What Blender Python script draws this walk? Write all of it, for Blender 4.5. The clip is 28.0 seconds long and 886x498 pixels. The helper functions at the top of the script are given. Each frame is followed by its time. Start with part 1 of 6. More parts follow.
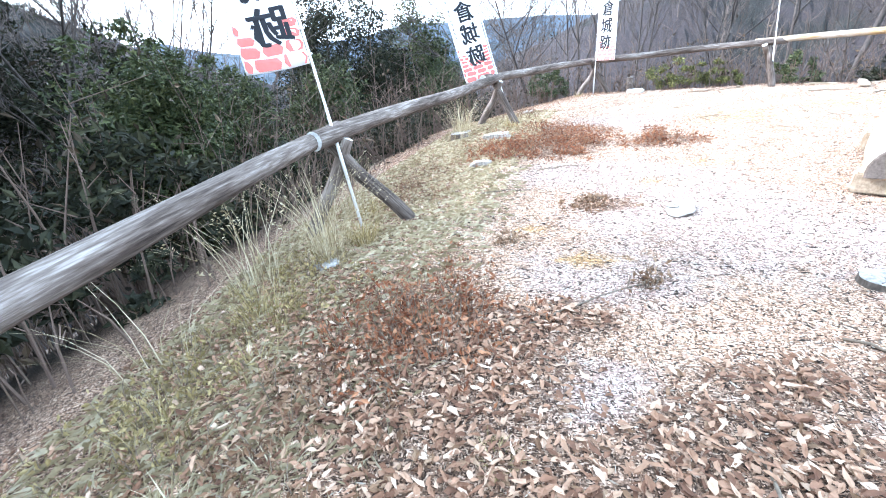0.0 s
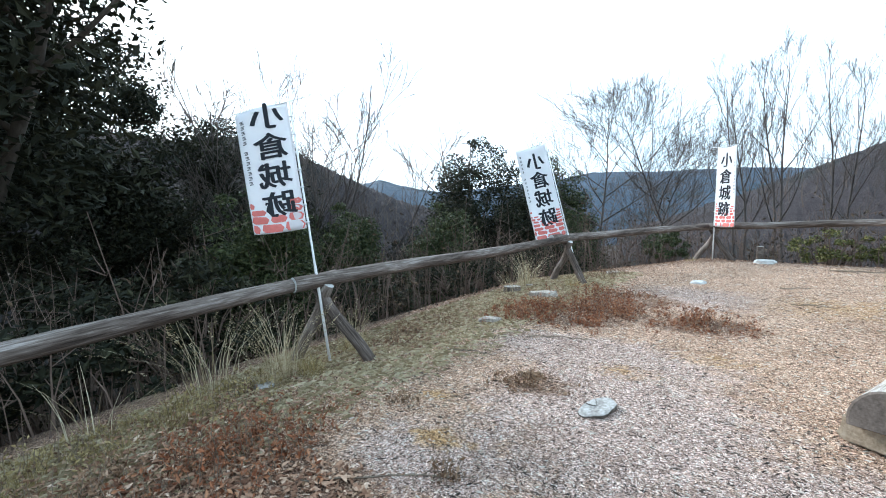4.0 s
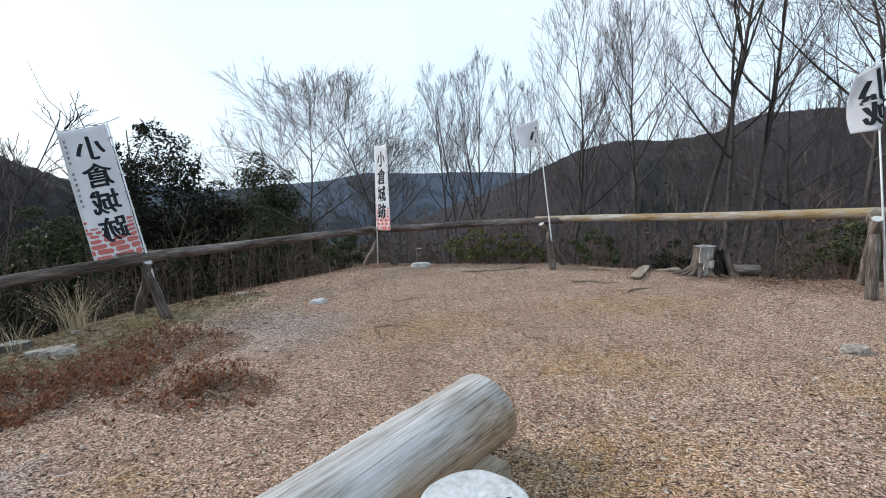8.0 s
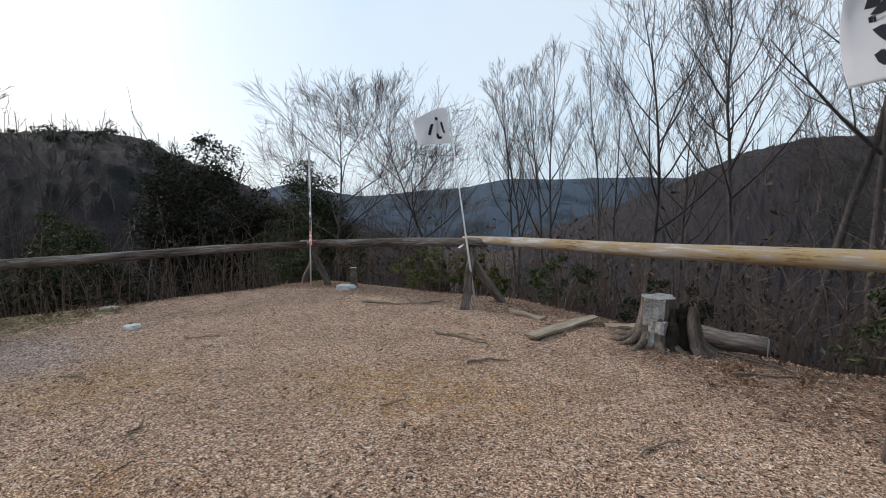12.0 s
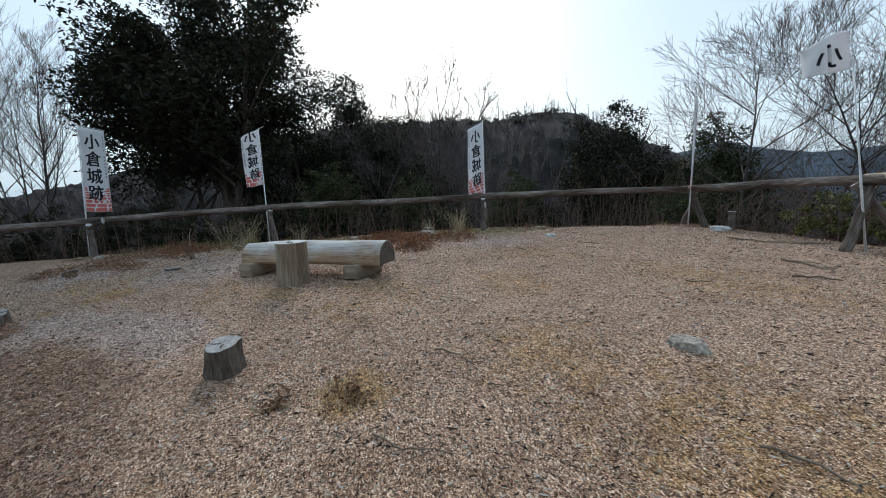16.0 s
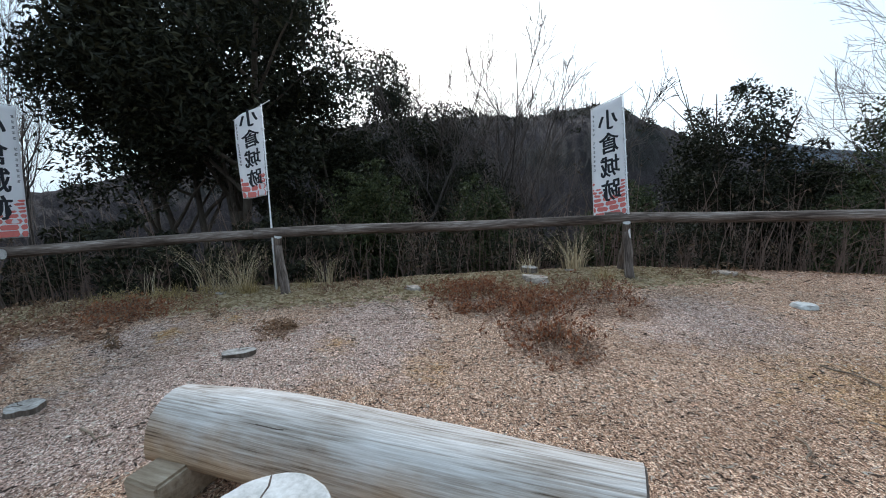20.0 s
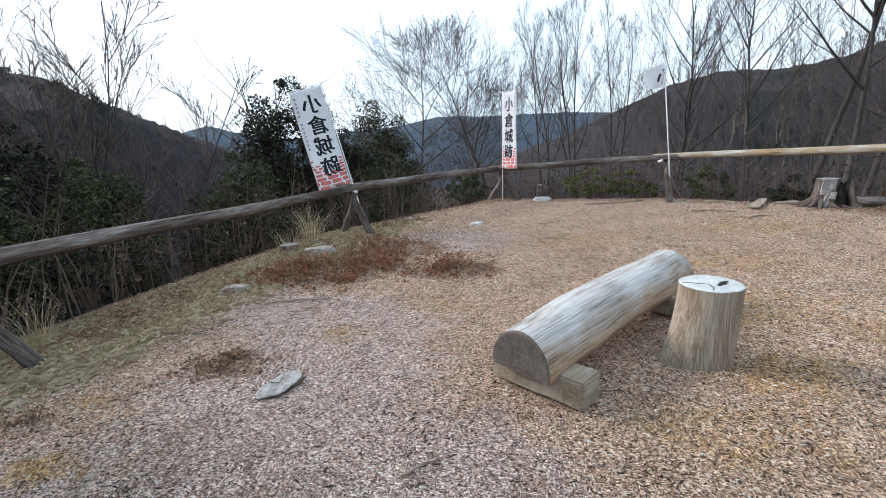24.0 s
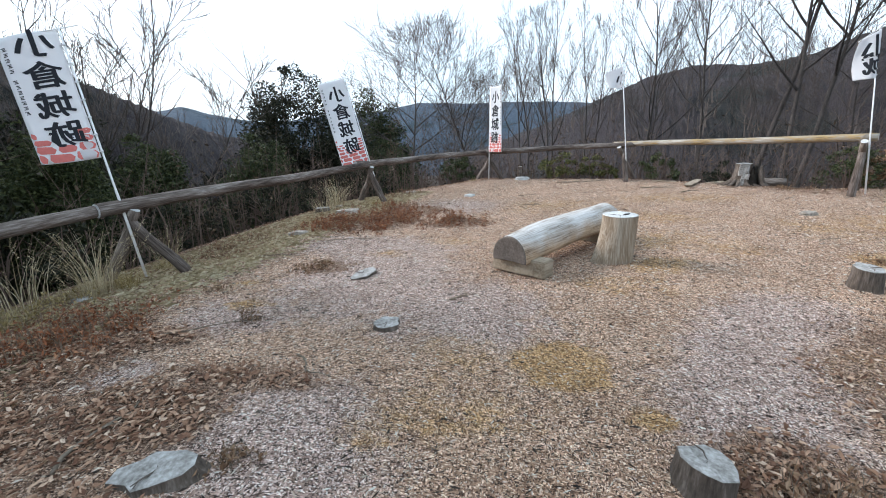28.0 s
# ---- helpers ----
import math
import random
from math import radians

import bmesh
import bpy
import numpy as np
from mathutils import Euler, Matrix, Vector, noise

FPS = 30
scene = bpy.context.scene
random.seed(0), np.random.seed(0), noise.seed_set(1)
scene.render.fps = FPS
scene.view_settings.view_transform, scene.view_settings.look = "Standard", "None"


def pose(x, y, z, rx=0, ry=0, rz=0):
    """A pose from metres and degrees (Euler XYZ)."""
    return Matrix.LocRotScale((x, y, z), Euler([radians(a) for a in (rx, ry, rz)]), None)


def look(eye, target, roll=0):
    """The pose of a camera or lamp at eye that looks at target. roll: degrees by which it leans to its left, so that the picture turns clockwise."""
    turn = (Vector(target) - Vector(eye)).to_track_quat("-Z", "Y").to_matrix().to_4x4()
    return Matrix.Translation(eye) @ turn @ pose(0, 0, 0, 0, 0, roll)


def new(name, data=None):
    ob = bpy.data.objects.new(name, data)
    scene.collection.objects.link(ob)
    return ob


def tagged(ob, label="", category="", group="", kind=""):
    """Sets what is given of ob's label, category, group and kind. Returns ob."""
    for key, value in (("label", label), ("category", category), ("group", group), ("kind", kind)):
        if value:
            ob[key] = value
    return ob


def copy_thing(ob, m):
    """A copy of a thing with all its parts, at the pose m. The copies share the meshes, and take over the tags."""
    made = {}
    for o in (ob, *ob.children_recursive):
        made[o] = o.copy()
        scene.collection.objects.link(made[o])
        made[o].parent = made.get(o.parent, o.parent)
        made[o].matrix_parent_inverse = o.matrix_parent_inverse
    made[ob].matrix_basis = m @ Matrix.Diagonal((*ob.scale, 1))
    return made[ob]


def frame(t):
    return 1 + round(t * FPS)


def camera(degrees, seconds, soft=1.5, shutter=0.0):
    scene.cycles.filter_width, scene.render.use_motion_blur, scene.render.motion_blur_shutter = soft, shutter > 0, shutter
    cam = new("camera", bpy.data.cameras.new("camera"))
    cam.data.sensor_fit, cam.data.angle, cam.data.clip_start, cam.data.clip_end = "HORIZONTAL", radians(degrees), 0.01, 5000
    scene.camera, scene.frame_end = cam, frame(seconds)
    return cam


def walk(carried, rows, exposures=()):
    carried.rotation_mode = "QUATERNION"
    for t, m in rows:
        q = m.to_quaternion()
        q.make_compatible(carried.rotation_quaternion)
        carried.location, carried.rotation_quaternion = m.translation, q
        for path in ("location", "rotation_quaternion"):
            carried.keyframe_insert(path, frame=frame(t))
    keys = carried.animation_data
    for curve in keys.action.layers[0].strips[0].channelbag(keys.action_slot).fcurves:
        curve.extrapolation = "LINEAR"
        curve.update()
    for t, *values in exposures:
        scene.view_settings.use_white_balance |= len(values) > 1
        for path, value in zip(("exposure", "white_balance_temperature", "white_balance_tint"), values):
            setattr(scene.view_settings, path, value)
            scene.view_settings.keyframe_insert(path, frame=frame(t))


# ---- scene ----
cam = camera(92.0, 28.0, soft=1.0)
walk(cam, [
    (0, look((-1.045, 2.304, 1.241), (-1.437, 4.078, 0.407), -5.39)),
    (0.5, look((-0.824, 2.233, 1.253), (-0.897, 4.069, 0.463), -4.72)),
    (1, look((-0.603, 2.160, 1.333), (-0.336, 3.983, 0.553), -4.25)),
    (1.5, look((-0.299, 2.231, 1.406), (0.258, 3.987, 0.627), -4.68)),
    (2, look((-0.027, 2.299, 1.396), (0.748, 4.039, 0.784), -4.35)),
    (2.5, look((0.143, 2.455, 1.404), (0.645, 4.338, 0.958), -2.46)),
    (3, look((0.297, 2.636, 1.429), (0.416, 4.613, 1.149), -1.97)),
    (3.5, look((0.531, 2.704, 1.440), (-0.041, 4.607, 1.213), -1.90)),
    (5.5, look((1.560, 3.292, 1.388), (-0.043, 4.458, 1.125), -4.18)),
    (6, look((1.857, 3.712, 1.417), (0.666, 5.289, 1.111), -3.69)),
    (6.5, look((2.084, 4.056, 1.403), (1.310, 5.876, 1.106), -3.15)),
    (7, look((2.197, 4.407, 1.449), (1.850, 6.354, 1.152), -2.51)),
    (7.5, look((2.434, 4.811, 1.413), (2.283, 6.787, 1.142), -2.58)),
    (8, look((2.645, 5.204, 1.389), (2.469, 7.181, 1.140), -2.27)),
    (8.5, look((2.905, 5.676, 1.407), (2.648, 7.644, 1.162), -2.45)),
    (9, look((3.281, 6.112, 1.414), (2.917, 8.063, 1.169), -2.65)),
    (9.5, look((3.633, 6.625, 1.437), (3.263, 8.576, 1.200), -2.79)),
    (10, look((3.983, 6.977, 1.435), (3.623, 8.931, 1.201), -2.60)),
    (10.5, look((4.373, 7.262, 1.399), (3.960, 9.205, 1.172), -2.44)),
    (11, look((4.916, 7.434, 1.386), (4.355, 9.343, 1.177), -2.20)),
    (11.5, look((5.451, 7.539, 1.366), (4.800, 9.420, 1.165), -2.19)),
    (12, look((5.875, 7.674, 1.355), (5.078, 9.498, 1.156), -1.58)),
    (12.5, look((6.276, 7.763, 1.353), (5.099, 9.367, 1.149), -1.34)),
    (14.5, look((7.559, 7.269, 1.063), (6.377, 8.867, 0.842), -1.32)),
    (15, look((7.769, 6.958, 1.045), (6.326, 8.325, 0.824), -1.81)),
    (15.5, look((7.708, 6.791, 1.027), (5.889, 7.582, 0.769), -1.68)),
    (16, look((7.642, 6.796, 1.018), (5.726, 7.294, 0.729), -2.76)),
    (16.5, look((7.576, 6.927, 1.032), (5.754, 7.684, 0.707), -3.26)),
    (17, look((7.283, 7.261, 1.049), (5.664, 8.381, 0.699), -3.24)),
    (17.5, look((6.782, 7.417, 1.111), (5.242, 8.645, 0.767), -2.66)),
    (18, look((6.141, 7.470, 1.157), (4.542, 8.626, 0.833), -2.11)),
    (18.5, look((5.473, 7.341, 1.245), (3.739, 8.284, 0.925), -1.77)),
    (19, look((4.823, 7.163, 1.287), (3.008, 7.942, 0.971), -2.07)),
    (19.5, look((4.145, 6.888, 1.322), (2.260, 7.479, 1.011), -1.54)),
    (20, look((3.646, 6.634, 1.290), (1.704, 7.011, 0.996), -2.15)),
    (20.5, look((3.066, 6.289, 1.327), (1.102, 6.510, 1.024), -2.59)),
    (21, look((2.676, 5.874, 1.373), (0.705, 6.036, 1.076), -2.70)),
    (21.5, look((2.232, 5.534, 1.409), (0.295, 5.924, 1.102), -3.46)),
    (22, look((1.953, 5.195, 1.388), (0.298, 6.279, 1.090), -3.29)),
    (22.5, look((1.819, 4.739, 1.406), (0.584, 6.288, 1.132), -3.63)),
    (24.5, look((1.577, 3.213, 1.381), (1.118, 5.094, 0.880), -3.17)),
    (25, look((1.391, 2.785, 1.352), (0.794, 4.627, 0.851), -1.97)),
    (25.5, look((1.315, 2.392, 1.327), (0.440, 4.123, 0.840), -2.63)),
    (26, look((1.499, 2.044, 1.379), (0.439, 3.665, 0.882), -3.42)),
    (26.5, look((1.715, 1.926, 1.402), (0.733, 3.588, 0.881), -4.10)),
    (27, look((1.855, 1.879, 1.390), (1.126, 3.661, 0.847), -3.57)),
    (27.5, look((1.844, 1.813, 1.392), (1.377, 3.680, 0.846), -3.02)),
    (28, look((1.734, 1.773, 1.395), (1.326, 3.655, 0.855), -2.26)),
], exposures=[
    (0.0, 2.62, 5670, 12), (1.0, 2.35, 5570, 9), (2.0, 1.85, 5620, 6), (3.0, 1.58, 5620, 6), (3.5, 1.4, 5720, 6), (5.5, 0.9, 6050, 7), (6.0, 0.85, 6100, 8), (8.0, 0.35, 6200, 12), (11.0, 0.05, 6440, 14),
    (12.0, 0.0, 6440, 14), (15.0, -0.15, 6050, 9), (16.0, -0.1, 6050, 9), (18.0, 0.05, 5900, 7), (20.0, 0.3, 6050, 11), (21.0, 0.42, 6150, 12), (22.0, 0.75, 6200, 13), (25.0, 0.6, 6200, 12), (27.0, 0.8, 6200, 12), (28.0, 0.82, 6200, 12),
])

# ---- sky and sun: thin overcast, the sun low behind the haze over the western hill ----
SUN_AZ, SUN_EL = 82.0, 30.0
world = bpy.data.worlds.new("overcast_sky")
scene.world = world
world.use_nodes = True
wn, wl = world.node_tree.nodes, world.node_tree.links
wn.clear()
sky = wn.new("ShaderNodeTexSky")
sky.sky_type, sky.sun_disc = "NISHITA", False
sky.sun_elevation, sky.sun_rotation = radians(SUN_EL), radians(-SUN_AZ)
sky.air_density, sky.dust_density, sky.ozone_density = 1.0, 4.0, 1.5
clear_sky = wn.new("ShaderNodeBackground")
clear_sky.inputs["Strength"].default_value = 0.035
wl.new(sky.outputs["Color"], clear_sky.inputs["Color"])
coord = wn.new("ShaderNodeTexCoord")
cloud_noise = wn.new("ShaderNodeTexNoise")
cloud_noise.inputs["Scale"].default_value = 1.3
cloud_noise.inputs["Detail"].default_value = 4.0
wl.new(coord.outputs["Generated"], cloud_noise.inputs["Vector"])
cloud_tint = wn.new("ShaderNodeValToRGB")
cloud_tint.color_ramp.elements[0].position, cloud_tint.color_ramp.elements[0].color = 0.3, (0.62, 0.83, 0.97, 1)
cloud_tint.color_ramp.elements[1].position, cloud_tint.color_ramp.elements[1].color = 0.7, (0.84, 0.96, 1.03, 1)
wl.new(cloud_noise.outputs["Fac"], cloud_tint.inputs["Fac"])
cloud = wn.new("ShaderNodeBackground")
cloud.inputs["Strength"].default_value = 0.80
wl.new(cloud_tint.outputs["Color"], cloud.inputs["Color"])
both = wn.new("ShaderNodeAddShader")
wl.new(clear_sky.outputs[0], both.inputs[0])
wl.new(cloud.outputs[0], both.inputs[1])
world_out = wn.new("ShaderNodeOutputWorld")
wl.new(both.outputs[0], world_out.inputs["Surface"])

sun = new("sun", bpy.data.lights.new("sun", "SUN"))
sun.data.energy, sun.data.angle, sun.data.color = 2.3, radians(14), (1.0, 0.965, 0.93)
a, e = radians(SUN_AZ), radians(SUN_EL)
sun.matrix_world = look((0, 0, 60), (math.sin(a) * 40, -math.cos(a) * 40, 60 - 40 * math.tan(e)))

# ---- materials ----
def node_material(name, rough=0.85, metal=0.0):
    m = bpy.data.materials.new(name)
    m.use_nodes = True
    n, l = m.node_tree.nodes, m.node_tree.links
    b = n["Principled BSDF"]
    b.inputs["Roughness"].default_value, b.inputs["Metallic"].default_value = rough, metal
    b.inputs["Specular IOR Level"].default_value = 0.25
    return m, n, l, b


def ramp(n, stops):
    r = n.new("ShaderNodeValToRGB")
    els = r.color_ramp.elements
    while len(els) < len(stops):
        els.new(0.5)
    for el, (pos, col) in zip(els, stops):
        el.position, el.color = pos, (*col, 1)
    return r


def coords(n, l, scale, stretch=(1, 1, 1), kind="Object"):
    c, mp = n.new("ShaderNodeTexCoord"), n.new("ShaderNodeMapping")
    mp.inputs["Scale"].default_value = [scale * s for s in stretch]
    l.new(c.outputs[kind], mp.inputs["Vector"])
    return mp.outputs["Vector"]


def noise_node(n, l, vector, detail=5.0, rough=0.6, scale=1.0):
    t = n.new("ShaderNodeTexNoise")
    t.inputs["Scale"].default_value, t.inputs["Detail"].default_value, t.inputs["Roughness"].default_value = scale, detail, rough
    l.new(vector, t.inputs["Vector"])
    return t.outputs["Fac"]


def mix(n, l, fac, a, b, blend="MIX"):
    m = n.new("ShaderNodeMix")
    m.data_type, m.blend_type = "RGBA", blend
    for socket, v in ((m.inputs[0], fac), (m.inputs[6], a), (m.inputs[7], b)):
        if isinstance(v, (int, float)):
            socket.default_value = v
        elif isinstance(v, tuple):
            socket.default_value = (*v, 1)
        else:
            l.new(v, socket)
    return m.outputs[2]


def bump(n, l, b, height, strength, distance):
    k = n.new("ShaderNodeBump")
    k.inputs["Strength"].default_value, k.inputs["Distance"].default_value = strength, distance
    l.new(height, k.inputs["Height"])
    l.new(k.outputs["Normal"], b.inputs["Normal"])


def grained(name, stops, scale=8, stretch=(1, 1, 1), rough=0.85, strength=0.5, distance=0.01, fine=60, fine_stretch=None, spread=0.0, kind="Object"):
    """Colour by a broad and a fine noise, relief by the fine one; spread: how far alike objects differ."""
    m, n, l, b = node_material(name, rough)
    broad = noise_node(n, l, coords(n, l, scale, stretch, kind))
    thin = noise_node(n, l, coords(n, l, fine, fine_stretch or stretch, kind), 6)
    both = n.new("ShaderNodeMath")
    both.operation = "MULTIPLY_ADD"
    l.new(thin, both.inputs[0])
    both.inputs[1].default_value = 0.5
    half = n.new("ShaderNodeMath")
    half.operation = "MULTIPLY"
    half.inputs[1].default_value = 0.5
    l.new(broad, half.inputs[0])
    l.new(half.outputs[0], both.inputs[2])
    r = ramp(n, stops)
    l.new(both.outputs[0], r.inputs["Fac"])
    col = r.outputs["Color"]
    if spread:
        info = n.new("ShaderNodeObjectInfo")
        tone = ramp(n, [(0, (1 - spread,) * 3), (1, (1 + spread * 0.6, 1 + spread * 0.5, 1 + spread * 0.4))])
        l.new(info.outputs["Random"], tone.inputs["Fac"])
        col = mix(n, l, 1.0, col, tone.outputs["Color"], "MULTIPLY")
    l.new(col, b.inputs["Base Color"])
    bump(n, l, b, both.outputs[0], strength, distance)
    return m


def by_island(name, stops, rough=0.8, trans=0.0, fine=40):
    """Every loose piece of a mesh takes its own tone."""
    m, n, l, b = node_material(name, rough)
    geo = n.new("ShaderNodeNewGeometry")
    r = ramp(n, stops)
    l.new(geo.outputs["Random Per Island"], r.inputs["Fac"])
    grain = noise_node(n, l, coords(n, l, fine), 3)
    tone = ramp(n, [(0.25, (0.7, 0.7, 0.7)), (0.75, (1.15, 1.15, 1.15))])
    l.new(grain, tone.inputs["Fac"])
    col = mix(n, l, 1.0, r.outputs["Color"], tone.outputs["Color"], "MULTIPLY")
    l.new(col, b.inputs["Base Color"])
    if trans:
        t = n.new("ShaderNodeBsdfTranslucent")
        l.new(col, t.inputs["Color"])
        s = n.new("ShaderNodeMixShader")
        s.inputs[0].default_value = trans
        l.new(b.outputs[0], s.inputs[1])
        l.new(t.outputs[0], s.inputs[2])
        l.new(s.outputs[0], n["Material Output"].inputs["Surface"])
    return m


def plain(name, col, rough=0.6):
    m, n, l, b = node_material(name, rough)
    f = noise_node(n, l, coords(n, l, 25), 4)
    r = ramp(n, [(0.3, tuple(c * 0.85 for c in col)), (0.7, col)])
    l.new(f, r.inputs["Fac"])
    l.new(r.outputs["Color"], b.inputs["Base Color"])
    return m


BARK_GREY = grained("weathered_bark", [(0.34, (0.045, 0.034, 0.027)), (0.5, (0.135, 0.106, 0.088)), (0.66, (0.29, 0.25, 0.22))], 9, (0.3, 1, 1), 0.95, 1.0, 0.012, 60, (0.12, 1, 1))
RAIL_GREY = grained("weathered_log", [(0.36, (0.020, 0.015, 0.012)), (0.46, (0.075, 0.057, 0.047)), (0.56, (0.165, 0.135, 0.117)), (0.68, (0.38, 0.345, 0.32))], 6, (0.18, 1, 1), 0.93, 1.0, 0.014, 70, (0.07, 1, 1))
RAIL_PALE = grained("peeled_log", [(0.40, (0.11, 0.085, 0.065)), (0.455, (0.34, 0.235, 0.105)), (0.50, (0.27, 0.225, 0.17)), (0.60, (0.42, 0.38, 0.325))], 2.0, (0.6, 1, 1), 0.85, 0.7, 0.005, 42, (0.1, 1, 1))
BENCH_WOOD = grained("silvered_wood", [(0.36, (0.10, 0.078, 0.060)), (0.42, (0.30, 0.262, 0.225)), (0.50, (0.47, 0.44, 0.41)), (0.62, (0.66, 0.645, 0.63))], 5, (0.3, 1, 1), 0.85, 1.0, 0.010, 110, (0.022, 1, 1))


def tan_flanks(m, low, high, tan):
    """Lower flanks keep their tan wood where the rain has not silvered it."""
    n, l = m.node_tree.nodes, m.node_tree.links
    b = n["Principled BSDF"]
    old = b.inputs["Base Color"].links[0].from_socket
    sep = n.new("ShaderNodeSeparateXYZ")
    c = n.new("ShaderNodeTexCoord")
    l.new(c.outputs["Object"], sep.inputs[0])
    edge = n.new("ShaderNodeMath")
    edge.operation = "MULTIPLY_ADD"
    l.new(noise_node(n, l, coords(n, l, 3.0, (1, 1, 1)), 4), edge.inputs[0])
    edge.inputs[1].default_value = 0.3
    l.new(sep.outputs[2], edge.inputs[2])
    r = ramp(n, [(low, (1, 1, 1)), (high, (0, 0, 0))])
    l.new(edge.outputs[0], r.inputs["Fac"])
    l.new(mix(n, l, r.outputs["Color"], old, mix(n, l, 1.0, old, tan, "MULTIPLY")), b.inputs["Base Color"])


tan_flanks(BENCH_WOOD, 0.36, 0.50, (0.80, 0.60, 0.42))
END_DARK = grained("dark_end_grain", [(0.3, (0.05, 0.04, 0.034)), (0.6, (0.16, 0.13, 0.11)), (0.75, (0.27, 0.23, 0.2))], 9, (1, 1, 1), 0.95, 0.6, 0.006, 60)
STOOL_SIDE = grained("stool_side_wood", [(0.34, (0.085, 0.057, 0.038)), (0.5, (0.24, 0.18, 0.125)), (0.66, (0.44, 0.375, 0.30))], 7, (1, 1, 0.15), 0.88, 0.9, 0.008, 95, (1, 1, 0.03))
CUT_PALE = grained("pale_cut_wood", [(0.3, (0.26, 0.255, 0.24)), (0.5, (0.48, 0.48, 0.465)), (0.7, (0.66, 0.665, 0.655))], 5, (1, 1, 1), 0.85, 0.35, 0.003, 55)
CUT_GREY = grained("grey_cut_wood", [(0.3, (0.11, 0.098, 0.085)), (0.5, (0.30, 0.283, 0.262)), (0.7, (0.50, 0.485, 0.465))], 11, (1, 1, 1), 0.9, 0.6, 0.006, 45)
BLOCK_WOOD = grained("block_wood", [(0.3, (0.13, 0.095, 0.06)), (0.5, (0.30, 0.24, 0.175)), (0.7, (0.45, 0.39, 0.31))], 6, (0.4, 1, 1), 0.9, 0.6, 0.006, 50, (0.12, 1, 1), 0.12)
CHARRED = grained("rotten_black_wood", [(0.3, (0.008, 0.007, 0.006)), (0.6, (0.035, 0.028, 0.022)), (0.8, (0.09, 0.07, 0.055))], 8, (1, 1, 0.4), 0.95, 0.9, 0.015, 40)
STUMP_BARK = grained("dark_stump_bark", [(0.3, (0.030, 0.023, 0.018)), (0.5, (0.10, 0.079, 0.064)), (0.72, (0.25, 0.21, 0.18))], 14, (1, 1, 0.25), 0.95, 1.0, 0.016, 70, (1, 1, 0.15))
STONE = grained("grey_stone", [(0.34, (0.10, 0.085, 0.070)), (0.5, (0.30, 0.262, 0.222)), (0.66, (0.58, 0.52, 0.45))], 14, (1, 1, 1), 0.9, 0.7, 0.008, 50, None, 0.15)
DEAD_STICK = grained("dead_stick", [(0.3, (0.10, 0.07, 0.05)), (0.6, (0.26, 0.21, 0.16)), (0.8, (0.42, 0.37, 0.31))], 12, (1, 1, 1), 0.9, 0.5, 0.003, 70, None, 0.3)
POLE_WHITE = plain("white_pole_plastic", (0.80, 0.80, 0.80), 0.4)
ROPE = plain("weathered_rope", (0.30, 0.27, 0.23), 0.9)
INK = plain("black_print", (0.022, 0.024, 0.03), 0.8)
RED = plain("faded_red_print", (0.66, 0.19, 0.165), 0.8)
TREE_BARK = grained("winter_tree_bark", [(0.3, (0.032, 0.027, 0.025)), (0.55, (0.085, 0.073, 0.067)), (0.75, (0.21, 0.19, 0.175))], 3, (1, 1, 0.4), 0.95, 0.8, 0.02, 20, (1, 1, 0.3), 0.25)
TWIG = plain("winter_twig", (0.100, 0.080, 0.070), 0.9)
TWIG_DARK = plain("dark_twig", (0.155, 0.108, 0.086), 0.9)
EVER_BARK = grained("evergreen_bark", [(0.3, (0.035, 0.028, 0.022)), (0.6, (0.10, 0.082, 0.066)), (0.8, (0.19, 0.165, 0.14))], 3, (1, 1, 0.4), 0.95, 0.8, 0.02, 20, (1, 1, 0.3), 0.2)
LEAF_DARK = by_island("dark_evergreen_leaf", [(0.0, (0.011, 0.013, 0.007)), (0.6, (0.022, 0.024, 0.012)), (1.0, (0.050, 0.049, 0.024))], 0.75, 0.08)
LEAF_OLIVE = by_island("olive_evergreen_leaf", [(0.0, (0.022, 0.032, 0.012)), (0.6, (0.052, 0.064, 0.024)), (1.0, (0.105, 0.115, 0.045))], 0.6, 0.12)
LEAF_YELLOW = by_island("yellow_green_leaf", [(0.0, (0.045, 0.052, 0.017)), (0.6, (0.105, 0.110, 0.034)), (1.0, (0.23, 0.205, 0.065))], 0.58, 0.18)
LITTER = by_island("fallen_leaf", [(0.0, (0.11, 0.050, 0.029)), (0.3, (0.24, 0.125, 0.075)), (0.65, (0.37, 0.22, 0.14)), (0.88, (0.52, 0.35, 0.24)), (1.0, (0.68, 0.53, 0.41))], 0.75, 0.1)
RUSSET = by_island("russet_dead_leaf", [(0.0, (0.10, 0.052, 0.028)), (0.5, (0.215, 0.122, 0.068)), (1.0, (0.38, 0.26, 0.17))], 0.8, 0.1)
RED_BRUSH = by_island("red_dead_leaf", [(0.0, (0.10, 0.036, 0.018)), (0.5, (0.265, 0.093, 0.041)), (1.0, (0.42, 0.21, 0.112))], 0.8, 0.1)
WITHERED = by_island("withered_leaf", [(0.0, (0.022, 0.016, 0.011)), (0.6, (0.055, 0.040, 0.025)), (1.0, (0.14, 0.095, 0.06))], 0.8, 0.1)
STRAW = by_island("dry_grass_blade", [(0.0, (0.25, 0.19, 0.105)), (0.5, (0.46, 0.375, 0.23)), (1.0, (0.68, 0.60, 0.43))], 0.8, 0.25)
